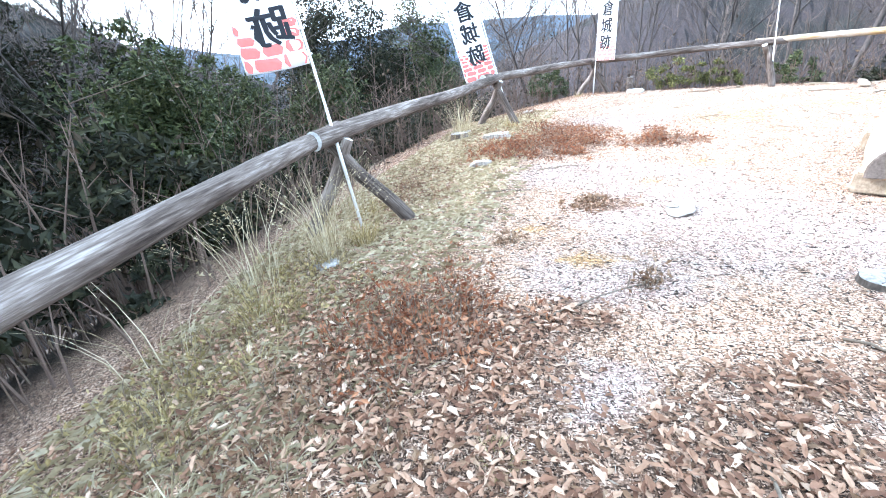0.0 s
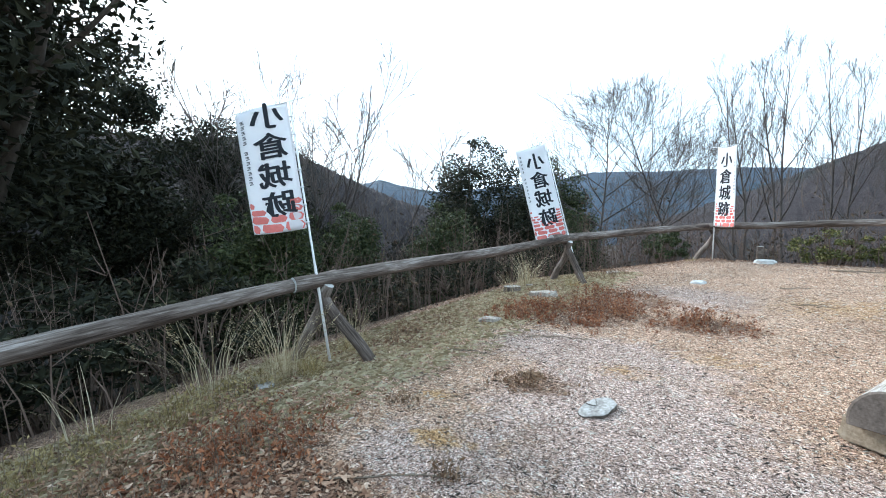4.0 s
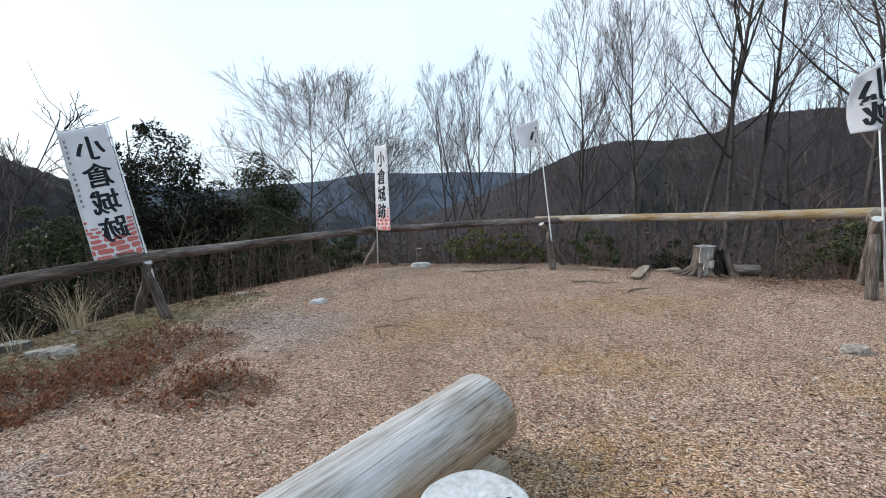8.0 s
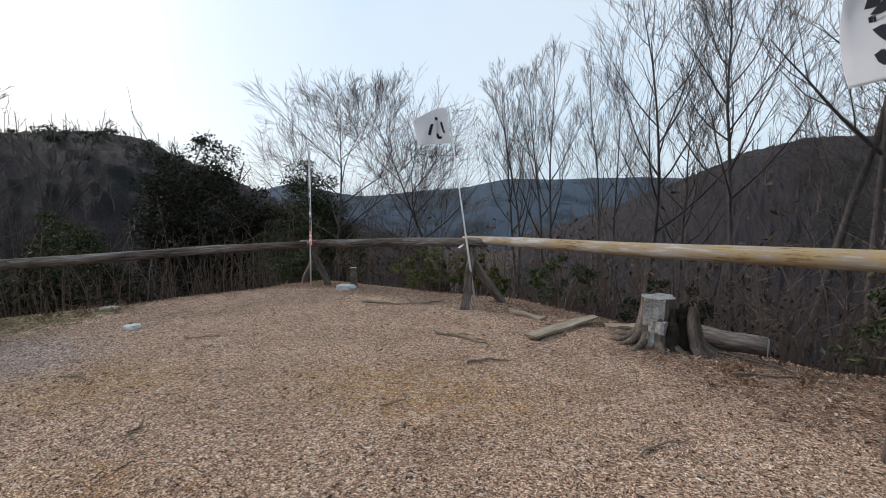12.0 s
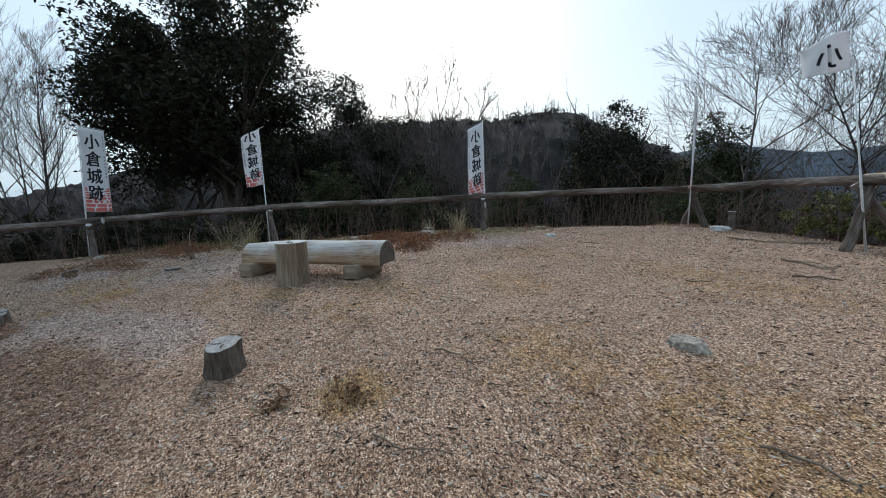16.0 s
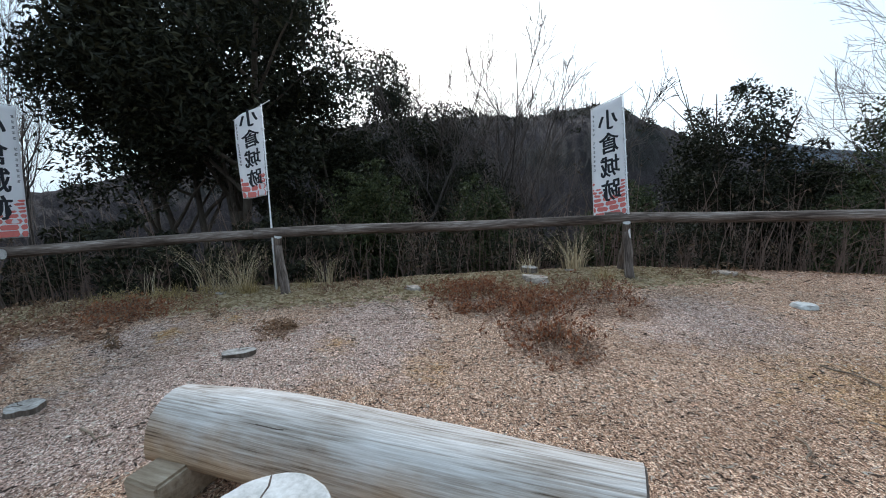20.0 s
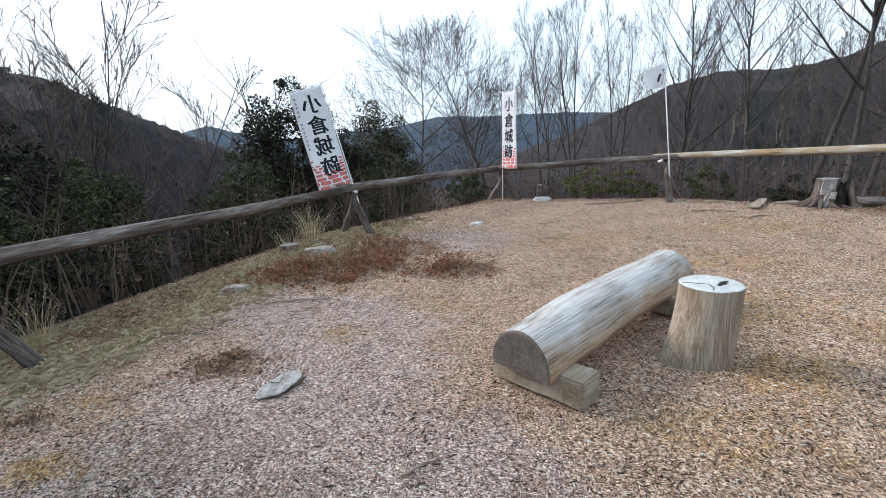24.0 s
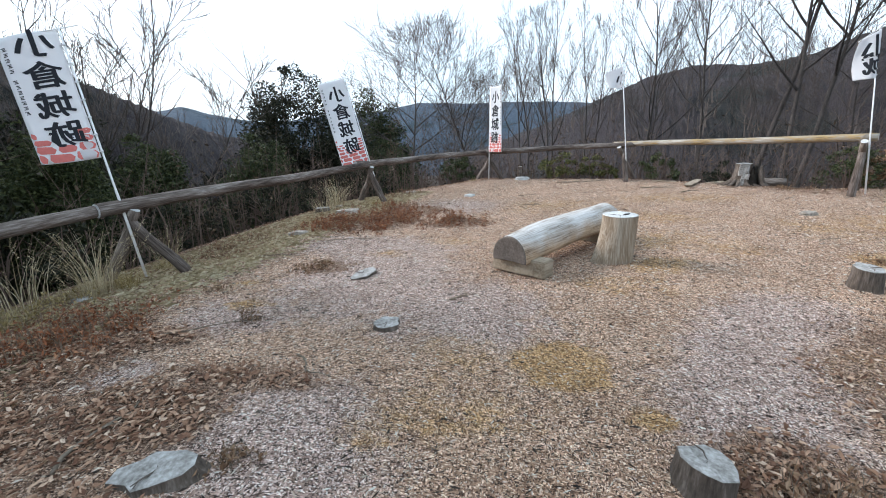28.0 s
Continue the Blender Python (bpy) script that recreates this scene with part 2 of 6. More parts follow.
GREEN_GRASS = by_island("half_green_grass_blade", [(0.0, (0.16, 0.12, 0.045)), (0.5, (0.34, 0.26, 0.115)), (1.0, (0.54, 0.43, 0.23))], 0.8, 0.25)
CHIP = by_island("wood_chip", [(0.0, (0.045, 0.030, 0.023)), (0.3, (0.17, 0.113, 0.085)), (0.6, (0.42, 0.295, 0.225)), (0.88, (0.66, 0.52, 0.42)), (1.0, (0.88, 0.77, 0.66))], 0.85)
DEAD_BARK = by_island("dark_bark_bit", [(0.0, (0.025, 0.018, 0.014)), (0.6, (0.075, 0.055, 0.043)), (1.0, (0.16, 0.12, 0.095))], 0.9)
CHIP_PALE = by_island("pale_splinter", [(0.0, (0.34, 0.27, 0.20)), (0.5, (0.60, 0.53, 0.44)), (1.0, (0.82, 0.78, 0.70))], 0.85)
CHIP_TAN = by_island("fresh_wood_chip", [(0.0, (0.16, 0.085, 0.038)), (0.5, (0.42, 0.262, 0.135)), (1.0, (0.74, 0.56, 0.36))], 0.85)


def cloth_material():
    m, n, l, b = node_material("white_banner_cloth", 0.75)
    f = noise_node(n, l, coords(n, l, 4), 3)
    r = ramp(n, [(0.3, (0.80, 0.80, 0.82)), (0.7, (0.88, 0.88, 0.89))])
    l.new(f, r.inputs["Fac"])
    l.new(r.outputs["Color"], b.inputs["Base Color"])
    t = n.new("ShaderNodeBsdfTranslucent")
    l.new(r.outputs["Color"], t.inputs["Color"])
    s = n.new("ShaderNodeMixShader")
    s.inputs[0].default_value = 0.4
    l.new(b.outputs[0], s.inputs[1])
    l.new(t.outputs[0], s.inputs[2])
    l.new(s.outputs[0], n["Material Output"].inputs["Surface"])
    return m


CLOTH = cloth_material()


def ground_material():
    """Shredded wood chips, tan or grey by stretches, with brown litter and soil where the attributes say so."""
    m, n, l, b = node_material("wood_chip_ground", 0.95)
    layers = []
    for stretch, shift in (((1, 0.38, 1), 0.0), ((0.38, 1, 1), 7.0), ((0.7, 0.6, 1), 3.0)):
        v = n.new("ShaderNodeTexVoronoi")
        v.inputs["Scale"].default_value = 1.0
        add = n.new("ShaderNodeVectorMath")
        add.operation = "ADD"
        add.inputs[1].default_value = (shift, shift * 1.7, 0)
        l.new(coords(n, l, 190, stretch), add.inputs[0])
        l.new(add.outputs[0], v.inputs["Vector"])
        layers.append(v)
    pick = []
    for cut in (0.47, 0.55):
        k = n.new("ShaderNodeMath")
        k.operation = "GREATER_THAN"
        k.inputs[1].default_value = cut
        l.new(noise_node(n, l, coords(n, l, 26 if cut < 0.5 else 31), 2), k.inputs[0])
        pick.append(k.outputs[0])
    cells = mix(n, l, pick[1], mix(n, l, pick[0], layers[0].outputs["Color"], layers[1].outputs["Color"]), layers[2].outputs["Color"])
    vor = layers[2]
    sep = n.new("ShaderNodeSeparateColor")
    l.new(cells, sep.inputs[0])
    grey = ramp(n, [(0.0, (0.034, 0.021, 0.016)), (0.14, (0.098, 0.066, 0.053)), (0.29, (0.280, 0.190, 0.152)), (0.66, (0.51, 0.358, 0.296)), (0.84, (0.77, 0.61, 0.53)), (1.0, (0.94, 0.86, 0.79))])
    tan = ramp(n, [(0.0, (0.030, 0.016, 0.010)), (0.14, (0.092, 0.051, 0.032)), (0.29, (0.262, 0.156, 0.100)), (0.66, (0.49, 0.306, 0.205)), (0.84, (0.75, 0.54, 0.39)), (1.0, (0.94, 0.78, 0.62))])
    fresh = ramp(n, [(0.0, (0.07, 0.036, 0.015)), (0.25, (0.20, 0.112, 0.052)), (0.6, (0.46, 0.258, 0.108)), (1.0, (0.80, 0.56, 0.31))])
    litter = ramp(n, [(0.0, (0.030, 0.018, 0.012)), (0.3, (0.125, 0.075, 0.050)), (0.65, (0.32, 0.20, 0.135)), (1.0, (0.62, 0.46, 0.35))])
    for r in (grey, tan, fresh, litter):
        l.new(sep.outputs[0], r.inputs["Fac"])
    att = {}
    for key in ("grey", "fresh", "litter"):
        at = n.new("ShaderNodeAttribute")
        at.attribute_name = key
        ragged = n.new("ShaderNodeMath")
        ragged.operation = "MULTIPLY_ADD"
        l.new(noise_node(n, l, coords(n, l, 6), 9, 0.78), ragged.inputs[0])
        ragged.inputs[1].default_value = 2.2
        shift = n.new("ShaderNodeMath")
        shift.operation = "SUBTRACT"
        l.new(at.outputs["Fac"], shift.inputs[0])
        shift.inputs[1].default_value = 1.1
        l.new(shift.outputs[0], ragged.inputs[2])
        ragged.use_clamp = True
        edge = ramp(n, [(0.25, (0, 0, 0)), (0.65, (1, 1, 1))])
        l.new(ragged.outputs[0], edge.inputs["Fac"])
        att[key] = edge.outputs["Color"]
    col = mix(n, l, att["grey"], tan.outputs["Color"], grey.outputs["Color"])
    col = mix(n, l, att["fresh"], col, fresh.outputs["Color"])
    col = mix(n, l, att["litter"], col, litter.outputs["Color"])
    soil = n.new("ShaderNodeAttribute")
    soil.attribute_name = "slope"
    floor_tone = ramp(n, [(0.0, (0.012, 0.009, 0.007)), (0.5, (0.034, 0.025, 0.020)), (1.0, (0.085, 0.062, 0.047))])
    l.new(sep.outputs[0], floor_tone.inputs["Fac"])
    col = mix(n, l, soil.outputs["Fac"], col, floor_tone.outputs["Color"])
    blot = ramp(n, [(0.28, (0.72, 0.66, 0.60)), (0.45, (0.95, 0.93, 0.92)), (0.62, (1.10, 1.09, 1.09)), (0.75, (1.2, 1.13, 1.02))])
    l.new(noise_node(n, l, coords(n, l, 1.7), 7, 0.7), blot.inputs["Fac"])
    col = mix(n, l, 1.0, col, blot.outputs["Color"], "MULTIPLY")
    mottle = ramp(n, [(0.33, (0.62, 0.60, 0.58)), (0.48, (1.03, 1.03, 1.03)), (0.66, (1.30, 1.29, 1.28))])
    l.new(noise_node(n, l, coords(n, l, 34), 4, 0.7), mottle.inputs["Fac"])
    col = mix(n, l, 1.0, col, mottle.outputs["Color"], "MULTIPLY")
    l.new(col, b.inputs["Base Color"])
    hgt = n.new("ShaderNodeMath")
    hgt.operation = "ADD"
    l.new(sep.outputs[1], hgt.inputs[0])
    l.new(vor.outputs["Distance"], hgt.inputs[1])
    bump(n, l, b, hgt.outputs[0], 1.0, 0.013)
    return m


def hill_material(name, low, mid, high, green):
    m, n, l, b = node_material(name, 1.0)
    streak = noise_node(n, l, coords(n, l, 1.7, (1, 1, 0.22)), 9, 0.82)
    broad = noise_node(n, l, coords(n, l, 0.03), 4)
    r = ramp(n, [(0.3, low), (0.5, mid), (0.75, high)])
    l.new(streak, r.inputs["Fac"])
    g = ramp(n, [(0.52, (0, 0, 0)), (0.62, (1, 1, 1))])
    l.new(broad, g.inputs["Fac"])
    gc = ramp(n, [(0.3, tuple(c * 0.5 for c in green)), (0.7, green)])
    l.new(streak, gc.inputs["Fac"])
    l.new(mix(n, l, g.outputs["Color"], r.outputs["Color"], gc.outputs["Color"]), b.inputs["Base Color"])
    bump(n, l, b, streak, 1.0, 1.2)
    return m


GROUND = ground_material()
HILL_BROWN = hill_material("bare_wood_hill", (0.022, 0.0172, 0.0182), (0.042, 0.0335, 0.0355), (0.078, 0.0635, 0.0665), (0.026, 0.027, 0.023))
# Bluish valley haze is painted into the far ridge's base colour.
HILL_HAZE_BLUE = hill_material("haze_painted_hill", (0.030, 0.043, 0.062), (0.058, 0.080, 0.108), (0.09, 0.118, 0.150), (0.036, 0.060, 0.080))


# ---- building helpers ----
def mesh_of(name, verts, faces, material, smooth=False):
    me = bpy.data.meshes.new(name)
    me.from_pydata(verts.tolist() if isinstance(verts, np.ndarray) else verts, [], faces.tolist() if isinstance(faces, np.ndarray) else faces)
    if material:
        me.materials.append(material)
    if smooth:
        me.polygons.foreach_set("use_smooth", [True] * len(me.polygons))
    me.update()
    return me


def part(name, data, material, parent, label="", kind=""):
    """One mesh (a bmesh, or lists of vertices and faces) as a part of a thing."""
    if isinstance(data, bmesh.types.BMesh):
        me = bpy.data.meshes.new(name)
        data.to_mesh(me)
        data.free()
        me.materials.append(material)
    else:
        me = mesh_of(name, data[0], data[1], material, data[2] if len(data) > 2 else False)
    ob = new(name, me)
    ob.parent = parent
    return tagged(ob, label, kind=kind)


def thing(name, label, category, at=(0, 0, 0), group="", turn=0.0):
    ob = new(name)
    ob.matrix_world = pose(*at, 0, 0, turn)
    ob.empty_display_size = 0.1
    return tagged(ob, label, category, group)


class Tubes:
    """Gathers tapered tubes into one mesh."""

    def __init__(self):
        self.v, self.f = [], []

    def add(self, pts, radii, n=6, cap=True, bumpy=0.0, rng=None, phase=0.0):
        pts = [Vector(p) for p in pts]
        first = len(self.v)
        side = None
        for i, p in enumerate(pts):
            d = (pts[min(i + 1, len(pts) - 1)] - pts[max(i - 1, 0)]).normalized()
            if side is None:
                side = d.cross((0, 0, 1) if abs(d.z) < 0.9 else (1, 0, 0)).normalized()
            side = (side - d * side.dot(d)).normalized()
            up = d.cross(side)
            for k in range(n):
                t = 2 * math.pi * k / n + phase
                r = radii[i] * (1 + (rng.uniform(-bumpy, bumpy) if bumpy else 0))
                self.v.append(tuple(p + side * (math.cos(t) * r) + up * (math.sin(t) * r)))
        for i in range(len(pts) - 1):
            a0, b0 = first + i * n, first + (i + 1) * n
            for k in range(n):
                self.f.append((a0 + k, a0 + (k + 1) % n, b0 + (k + 1) % n, b0 + k))
        if cap:
            self.f.append(tuple(first + k for k in reversed(range(n))))
            last = first + (len(pts) - 1) * n
            self.f.append(tuple(last + k for k in range(n)))
        return self

    def data(self, smooth=True):
        return self.v, self.f, smooth


def fbm(x, y, s, seed=0.0):
    return noise.fractal(Vector((x * s, y * s, seed)), 1.0, 2.0, 4)


def line_points(p, q, n, wob=0.0, seed=0.0):
    p, q = Vector(p), Vector(q)
    out = []
    for i in range(n + 1):
        t = i / n
        c = p.lerp(q, t)
        k = wob * math.sin(math.pi * t)
        out.append(c + Vector((noise.noise((t * 3, seed, 1.5)), noise.noise((t * 3, seed, 7.5)), noise.noise((t * 3, seed, 3.5)))) * k)
    return out


# ---- the lie of the land: a small flat hilltop whose edge falls away behind the fence ----
EDGE = [(-3.2, -3.0), (-2.85, 2.2), (-3.0, 5.5), (-2.1, 10.5), (0.3, 14.35), (4.1, 13.75), (7.3, 11.6), (9.0, 11.7), (12.0, 12.2), (15.0, 10.8), (17.6, 8.2), (17.6, 3.0), (13.0, -3.0), (5.0, -5.5), (-1.0, -5.5)]


def edge_distance(x, y):
    """Metres outside the edge of the hilltop; negative inside."""
    best, inside = 1e9, False
    for (x0, y0), (x1, y1) in zip(EDGE, EDGE[1:] + EDGE[:1]):
        dx, dy = x1 - x0, y1 - y0
        t = min(1, max(0, ((x - x0) * dx + (y - y0) * dy) / (dx * dx + dy * dy)))
        best = min(best, math.hypot(x - x0 - t * dx, y - y0 - t * dy))
        if (y0 > y) != (y1 > y) and x < x0 + (y - y0) * dx / dy:
            inside = not inside
    return -best if inside else best


def ground_z(x, y):
    d = edge_distance(x, y)
    z = 0.02 * fbm(x, y, 0.9)
    z -= 0.06 * max(0, min(1, (-1.2 - x) / 1.6)) * max(0, min(1, (8.5 - y) / 2))
    z -= min(0.28, 0.1 * max(0, (x - 3.2) * 0.7 - (y - 6.5) * 0.7 - 0.2))
    if d > -0.7:
        t = d + 0.7
        z -= 0.10 * t * t if t < 2.2 else 0.484 + (t - 2.2) * 0.5
        if d > 2:
            z += min(1.2, (d - 2) * 0.08) * fbm(x, y, 0.12, 4.0)
    return max(z, -34 + 2 * fbm(x, y, 0.02, 9.0)) if d > 20 else z


def blob(x, y, cx, cy, rx, ry, turn=0.0, strength=1.0):
    dx, dy = x - cx, y - cy
    c, s = math.cos(turn), math.sin(turn)
    u, v = (dx * c + dy * s) / rx, (-dx * s + dy * c) / ry
    return strength * max(0.0, 1 - (u * u + v * v) * 0.5)


LITTER_SPOTS = [(-1.55, 3.75, 0.6, 0.55, 0.2, 0.95), (-1.1, 3.05, 0.5, 0.32, 0, 0.9), (-0.35, 3.3, 0.45, 0.32, 0.2, 0.95), (-2.2, 4.1, 0.6, 1.0, 0, 0.45), (0.05, 3.75, 0.5, 0.12, 0, 0.7), (-1.0, 4.1, 0.4, 0.16, 0.2, 0.8), (-0.2, 2.6, 0.45, 0.3, 0, 0.7), (-2.0, 2.6, 0.7, 0.6, 0, 0.4), (2.95, 3.3, 0.42, 0.5, 0), (5.2, 4.6, 1.5, 0.9, 0.3), (7.6, 4.6, 2.0, 1.5, 0.2), (8.6, 6.2, 1.6, 1.2, 0.4, 0.8),
                (-0.9, 8.1, 0.8, 0.55, 0.2), (0.55, 8.1, 0.45, 0.30, 0.1), (-0.4, 9.1, 0.6, 0.4, 0), (-1.5, 8.5, 0.6, 0.9, 0), (-0.45, 5.82, 0.24, 0.16, 0), (6.9, 11.3, 0.8, 0.6, -0.6, 0.55), (6.3, 11.85, 0.7, 0.35, 0, 0.6), (9.4, 9.6, 1.4, 1.2, 0, 0.6), (-2.1, 7.0, 0.35, 1.4, 0), (0.3, 13.7, 1.2, 0.35, 0.3), (11.5, 7.0, 2.5, 2.0, 0, 0.8)]
FRESH_SPOTS = [(1.95, 4.25, 0.24, 0.20, 0, 1.5), (-0.67, 4.8, 0.20, 0.13, 0, 0.6), (-1.0, 5.28, 0.12, 0.09, 0, 0.7), (1.26, 4.2, 0.34, 0.26, -0.2, 0.34), (1.3, 3.65, 0.5, 0.22, 0.2, 0.34), (2.38, 3.85, 0.11, 0.09, 0, 0.8), (2.3, 2.95, 0.14, 0.12, 0, 0.8), (1.05, 3.45, 0.3, 0.16, 0, 0.34),
               (3.0, 6.2, 0.4, 0.25, 0.6, 0.5), (2.5, 5.6, 0.5, 0.25, 0, 0.34), (3.6, 8.6, 0.7, 0.5, 0, 0.34), (4.0, 4.7, 0.5, 0.22, 0.5, 0.6), (5.3, 6.85, 0.30, 0.22, 0.3, 0.6), (5.4, 8.0, 0.6, 0.5, 0, 0.34), (6.6, 6.1, 1.0, 0.6, 0.4, 0.34), (3.2, 7.2, 0.9, 0.5, 0.3, 0.34), (0.1, 6.4, 0.3, 0.2, 0, 0.34), (0.7, 7.05, 0.4, 0.2, 0.2, 0.34), (2.0, 9.6, 0.9, 0.6, 0.3, 0.34), (6.5, 8.4, 0.9, 0.7, 0.1, 0.34), (4.4, 10.4, 1.2, 0.6, 0.1, 0.34), (3.9, 6.9, 0.4, 0.3, 0, 0.34)]
GREY_SPOTS = [(0.2, 5.6, 0.9, 1.0, 0.2, 0.65), (-0.2, 6.7, 1.0, 0.5, 0, 0.7), (1.2, 4.9, 0.7, 0.7, 0, 0.6), (3.25, 4.55, 0.5, 0.5, 0, 0.8), (2.9, 3.9, 0.5, 0.5, 0, 0.65), (0.6, 3.3, 0.6, 0.5, 0, 0.65), (-0.85, 3.65, 0.3, 0.2, 0, 0.7), (3.6, 5.2, 0.7, 0.4, 0.5, 0.6), (0.4, 9.6, 0.9, 0.8, 0, 0.5), (-0.6, 4.6, 0.5, 0.4, 0, 0.65)]


def spots(x, y, table):
    return min(1.0, max((blob(x, y, *s) for s in table), default=0.0) * 1.4)


def litter_at(x, y):
    rim = 0.6 * max(0.0, min(1.0, (edge_distance(x, y) + 1.1) / 1.0))
    return max(spots(x, y, LITTER_SPOTS), rim)


def axis(lo, hi, step, far, grow):
    mid = list(np.arange(lo, hi + 1e-6, step))
    a, s = [], step
    v = hi
    while v < far:
        s *= grow
        v += s
        a.append(v)
    b, s = [], step
    v = lo
    while v > -far:
        s *= grow
        v -= s
        b.append(v)
    return b[::-1] + mid + a


def build_ground():
    xs, ys = axis(-3.6, 10.4, 0.12, 2500, 1.17), axis(0.0, 14.8, 0.12, 2500, 1.17)
    verts = [(x, y, ground_z(x, y)) for y in ys for x in xs]
    w = len(xs)
    faces = [(j * w + i, j * w + i + 1, (j + 1) * w + i + 1, (j + 1) * w + i) for j in range(len(ys) - 1) for i in range(w - 1)]
    me = mesh_of("ground", verts, faces, GROUND, True)
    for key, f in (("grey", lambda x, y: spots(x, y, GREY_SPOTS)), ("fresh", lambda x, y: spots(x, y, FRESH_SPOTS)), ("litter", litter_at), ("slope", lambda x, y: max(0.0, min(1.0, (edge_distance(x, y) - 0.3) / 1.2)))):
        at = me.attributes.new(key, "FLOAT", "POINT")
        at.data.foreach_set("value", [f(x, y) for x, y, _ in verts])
    tagged(new("ground", me), "hilltop clearing covered in shredded wood chips", "ground", kind="structure")


build_ground()


# ---- far hills ----
def build_hill(name, label, profile, dist, foot, material, seed):
    """A wooded ridge: elevation in degrees by azimuth (leftwards from +y), as seen from the clearing."""
    azs, els = [p[0] for p in profile], [p[1] for p in profile]
    cols, rows = int((azs[-1] - azs[0]) / 0.35), 46
    verts, faces = [], []
    for i in range(cols + 1):
        az = azs[0] + (azs[-1] - azs[0]) * i / cols
        el = float(np.interp(az, azs, els))
        for j in range(rows + 1):
            t = j / rows
            d = dist * (foot + (1.25 - foot) * t)
            rise = math.sin(min(1.0, t * 1.25 * (1.25 - foot) / (1.0 - foot) / 1.25) * math.pi / 2) if d < dist else 1 - (d / dist - 1) * 2.2
            top = 1.5 + dist * math.tan(radians(el))
            a = radians(az)
            x, y = 2 - math.sin(a) * d, 6 + math.cos(a) * d
            z = -34 + (top + 34) * rise
            z += (0.006 * dist) * fbm(x, y, 6.0 / dist, seed) * min(1, rise * 1.5) + 0.9 * noise.noise((x * 0.9, y * 0.9, seed))
            verts.append((x, y, z))
    for i in range(cols):
        for j in range(rows):
            q = i * (rows + 1) + j
            faces.append((q, q + 1, q + rows + 2, q + rows + 1))
    tagged(new(name, mesh_of(name, verts, faces, material, False)), label, "hill", kind="structure")


# The first ridge carries its distance haze in the material's colour.
build_hill("backdrop_1", "far forested ridge, blue valley haze painted into its colour", [(-70, 2.0), (-30, 2.4), (-8, 2.3), (-5.4, 2.5), (-1.4, 2.8), (2.5, 2.9), (9, 3.0), (14.5, 3.1), (19.5, 2.3), (27, 1.8), (34, 1.7), (39.5, 2.6), (42, 3.3), (45, 2.5), (52, 2.0), (60, 1)], 620, 0.55, HILL_HAZE_BLUE, 3.3)
build_hill("backdrop_2", "brown hill of leafless winter woods", [(-115, 2.0), (-85, 3.0), (-73, 3.7), (-67.4, 5.0), (-61, 6.2), (-57, 6.2), (-52, 6.4), (-48, 7.0), (-44, 6.8), (-40, 5.7), (-37, 6.4), (-32, 6.6), (-28, 5.3), (-22, 4.9), (-17, 5.4), (-12.3, 4.5), (-8.2, 2.8), (-5.5, 1.6), (0, -0.4), (6, -2.4), (12, -4)], 210, 0.2, HILL_BROWN, 5.1)
build_hill("backdrop_3", "dome-shaped brown hill with dark evergreens on its crest", [(24, -5), (30, -3), (36, -1.0), (41, 0.6), (44.5, 2.3), (48, 4.0), (52.5, 6.2), (56, 7.7), (60, 8.2), (66, 7.6), (72, 8.0), (77, 7.9), (83, 8.1), (92, 6.8), (104, 4.5), (120, 1.0), (140, -2)], 120, 0.2, HILL_BROWN, 8.4)
build_hill("backdrop_4", "low wooded ridge closing the view behind the clearing", [(135, -1), (160, 2), (185, 3), (215, 3), (240, 1.5), (255, 0)], 160, 0.2, HILL_BROWN, 12.4)


# ---- log fence ----
BASE = {"a": (-2.9, -1.7, 0.55), "b": (-2.44, 2.14, 0.66), "c": (-2.55, 5.51, 0.73), "d": (-1.60, 10.22, 0.75), "e": (0.49, 13.95, 0.73), "f": (3.89, 13.23, 0.86), "g": (7.36, 10.76, 0.97)}


def log_shape(p, q, r0, r1, seed, n=16, sides=14, wob=0.05, knots=0.05):
    """A log from p to q in its own frame along x, so that its grain runs lengthwise."""
    p, q = Vector(p), Vector(q)
    length = (q - p).length
    rng = random.Random(seed)
    v, f = [], []
    for i in range(n + 1):
        t = i / n
        ox, oz = wob * noise.noise((t * 2.5, seed, 0)), wob * noise.noise((t * 2.5, seed, 9))
        r = (r0 + (r1 - r0) * t) * (1 + 0.5 * knots * noise.noise((t * 9, seed, 4)))
        for k in range(sides):
            th = 2 * math.pi * k / sides
            rr = r * (1 + knots * noise.noise((t * length * 3, math.cos(th) * 1.5 + seed, math.sin(th) * 1.5)))
            v.append((t * length, ox + rr * math.cos(th), oz + rr * math.sin(th)))
    for i in range(n):
        for k in range(sides):
            f.append((i * sides + k, (i + 1) * sides + k, (i + 1) * sides + (k + 1) % sides, i * sides + (k + 1) % sides))
    f.append(tuple(range(sides)))
    f.append(tuple(n * sides + k for k in reversed(range(sides))))
    m = Matrix.Translation(p) @ (q - p).to_track_quat("X", "Z").to_matrix().to_4x4()
    return v, f, m


def add_log(name, p, q, r0, r1, seed, material, parent, label="", **kw):
    v, f, m = log_shape(p, q, r0, r1, seed, **kw)
    me = mesh_of(name, v, f, material, True)
    me.materials.append(CUT_PALE)
    for poly in list(me.polygons)[-2:]:
        poly.material_index, poly.use_smooth = 1, False
    ob = new(name, me)
    ob.parent = parent
    ob.matrix_basis = parent.matrix_world.inverted() @ m
    if label:
        tagged(ob, label)
    return ob


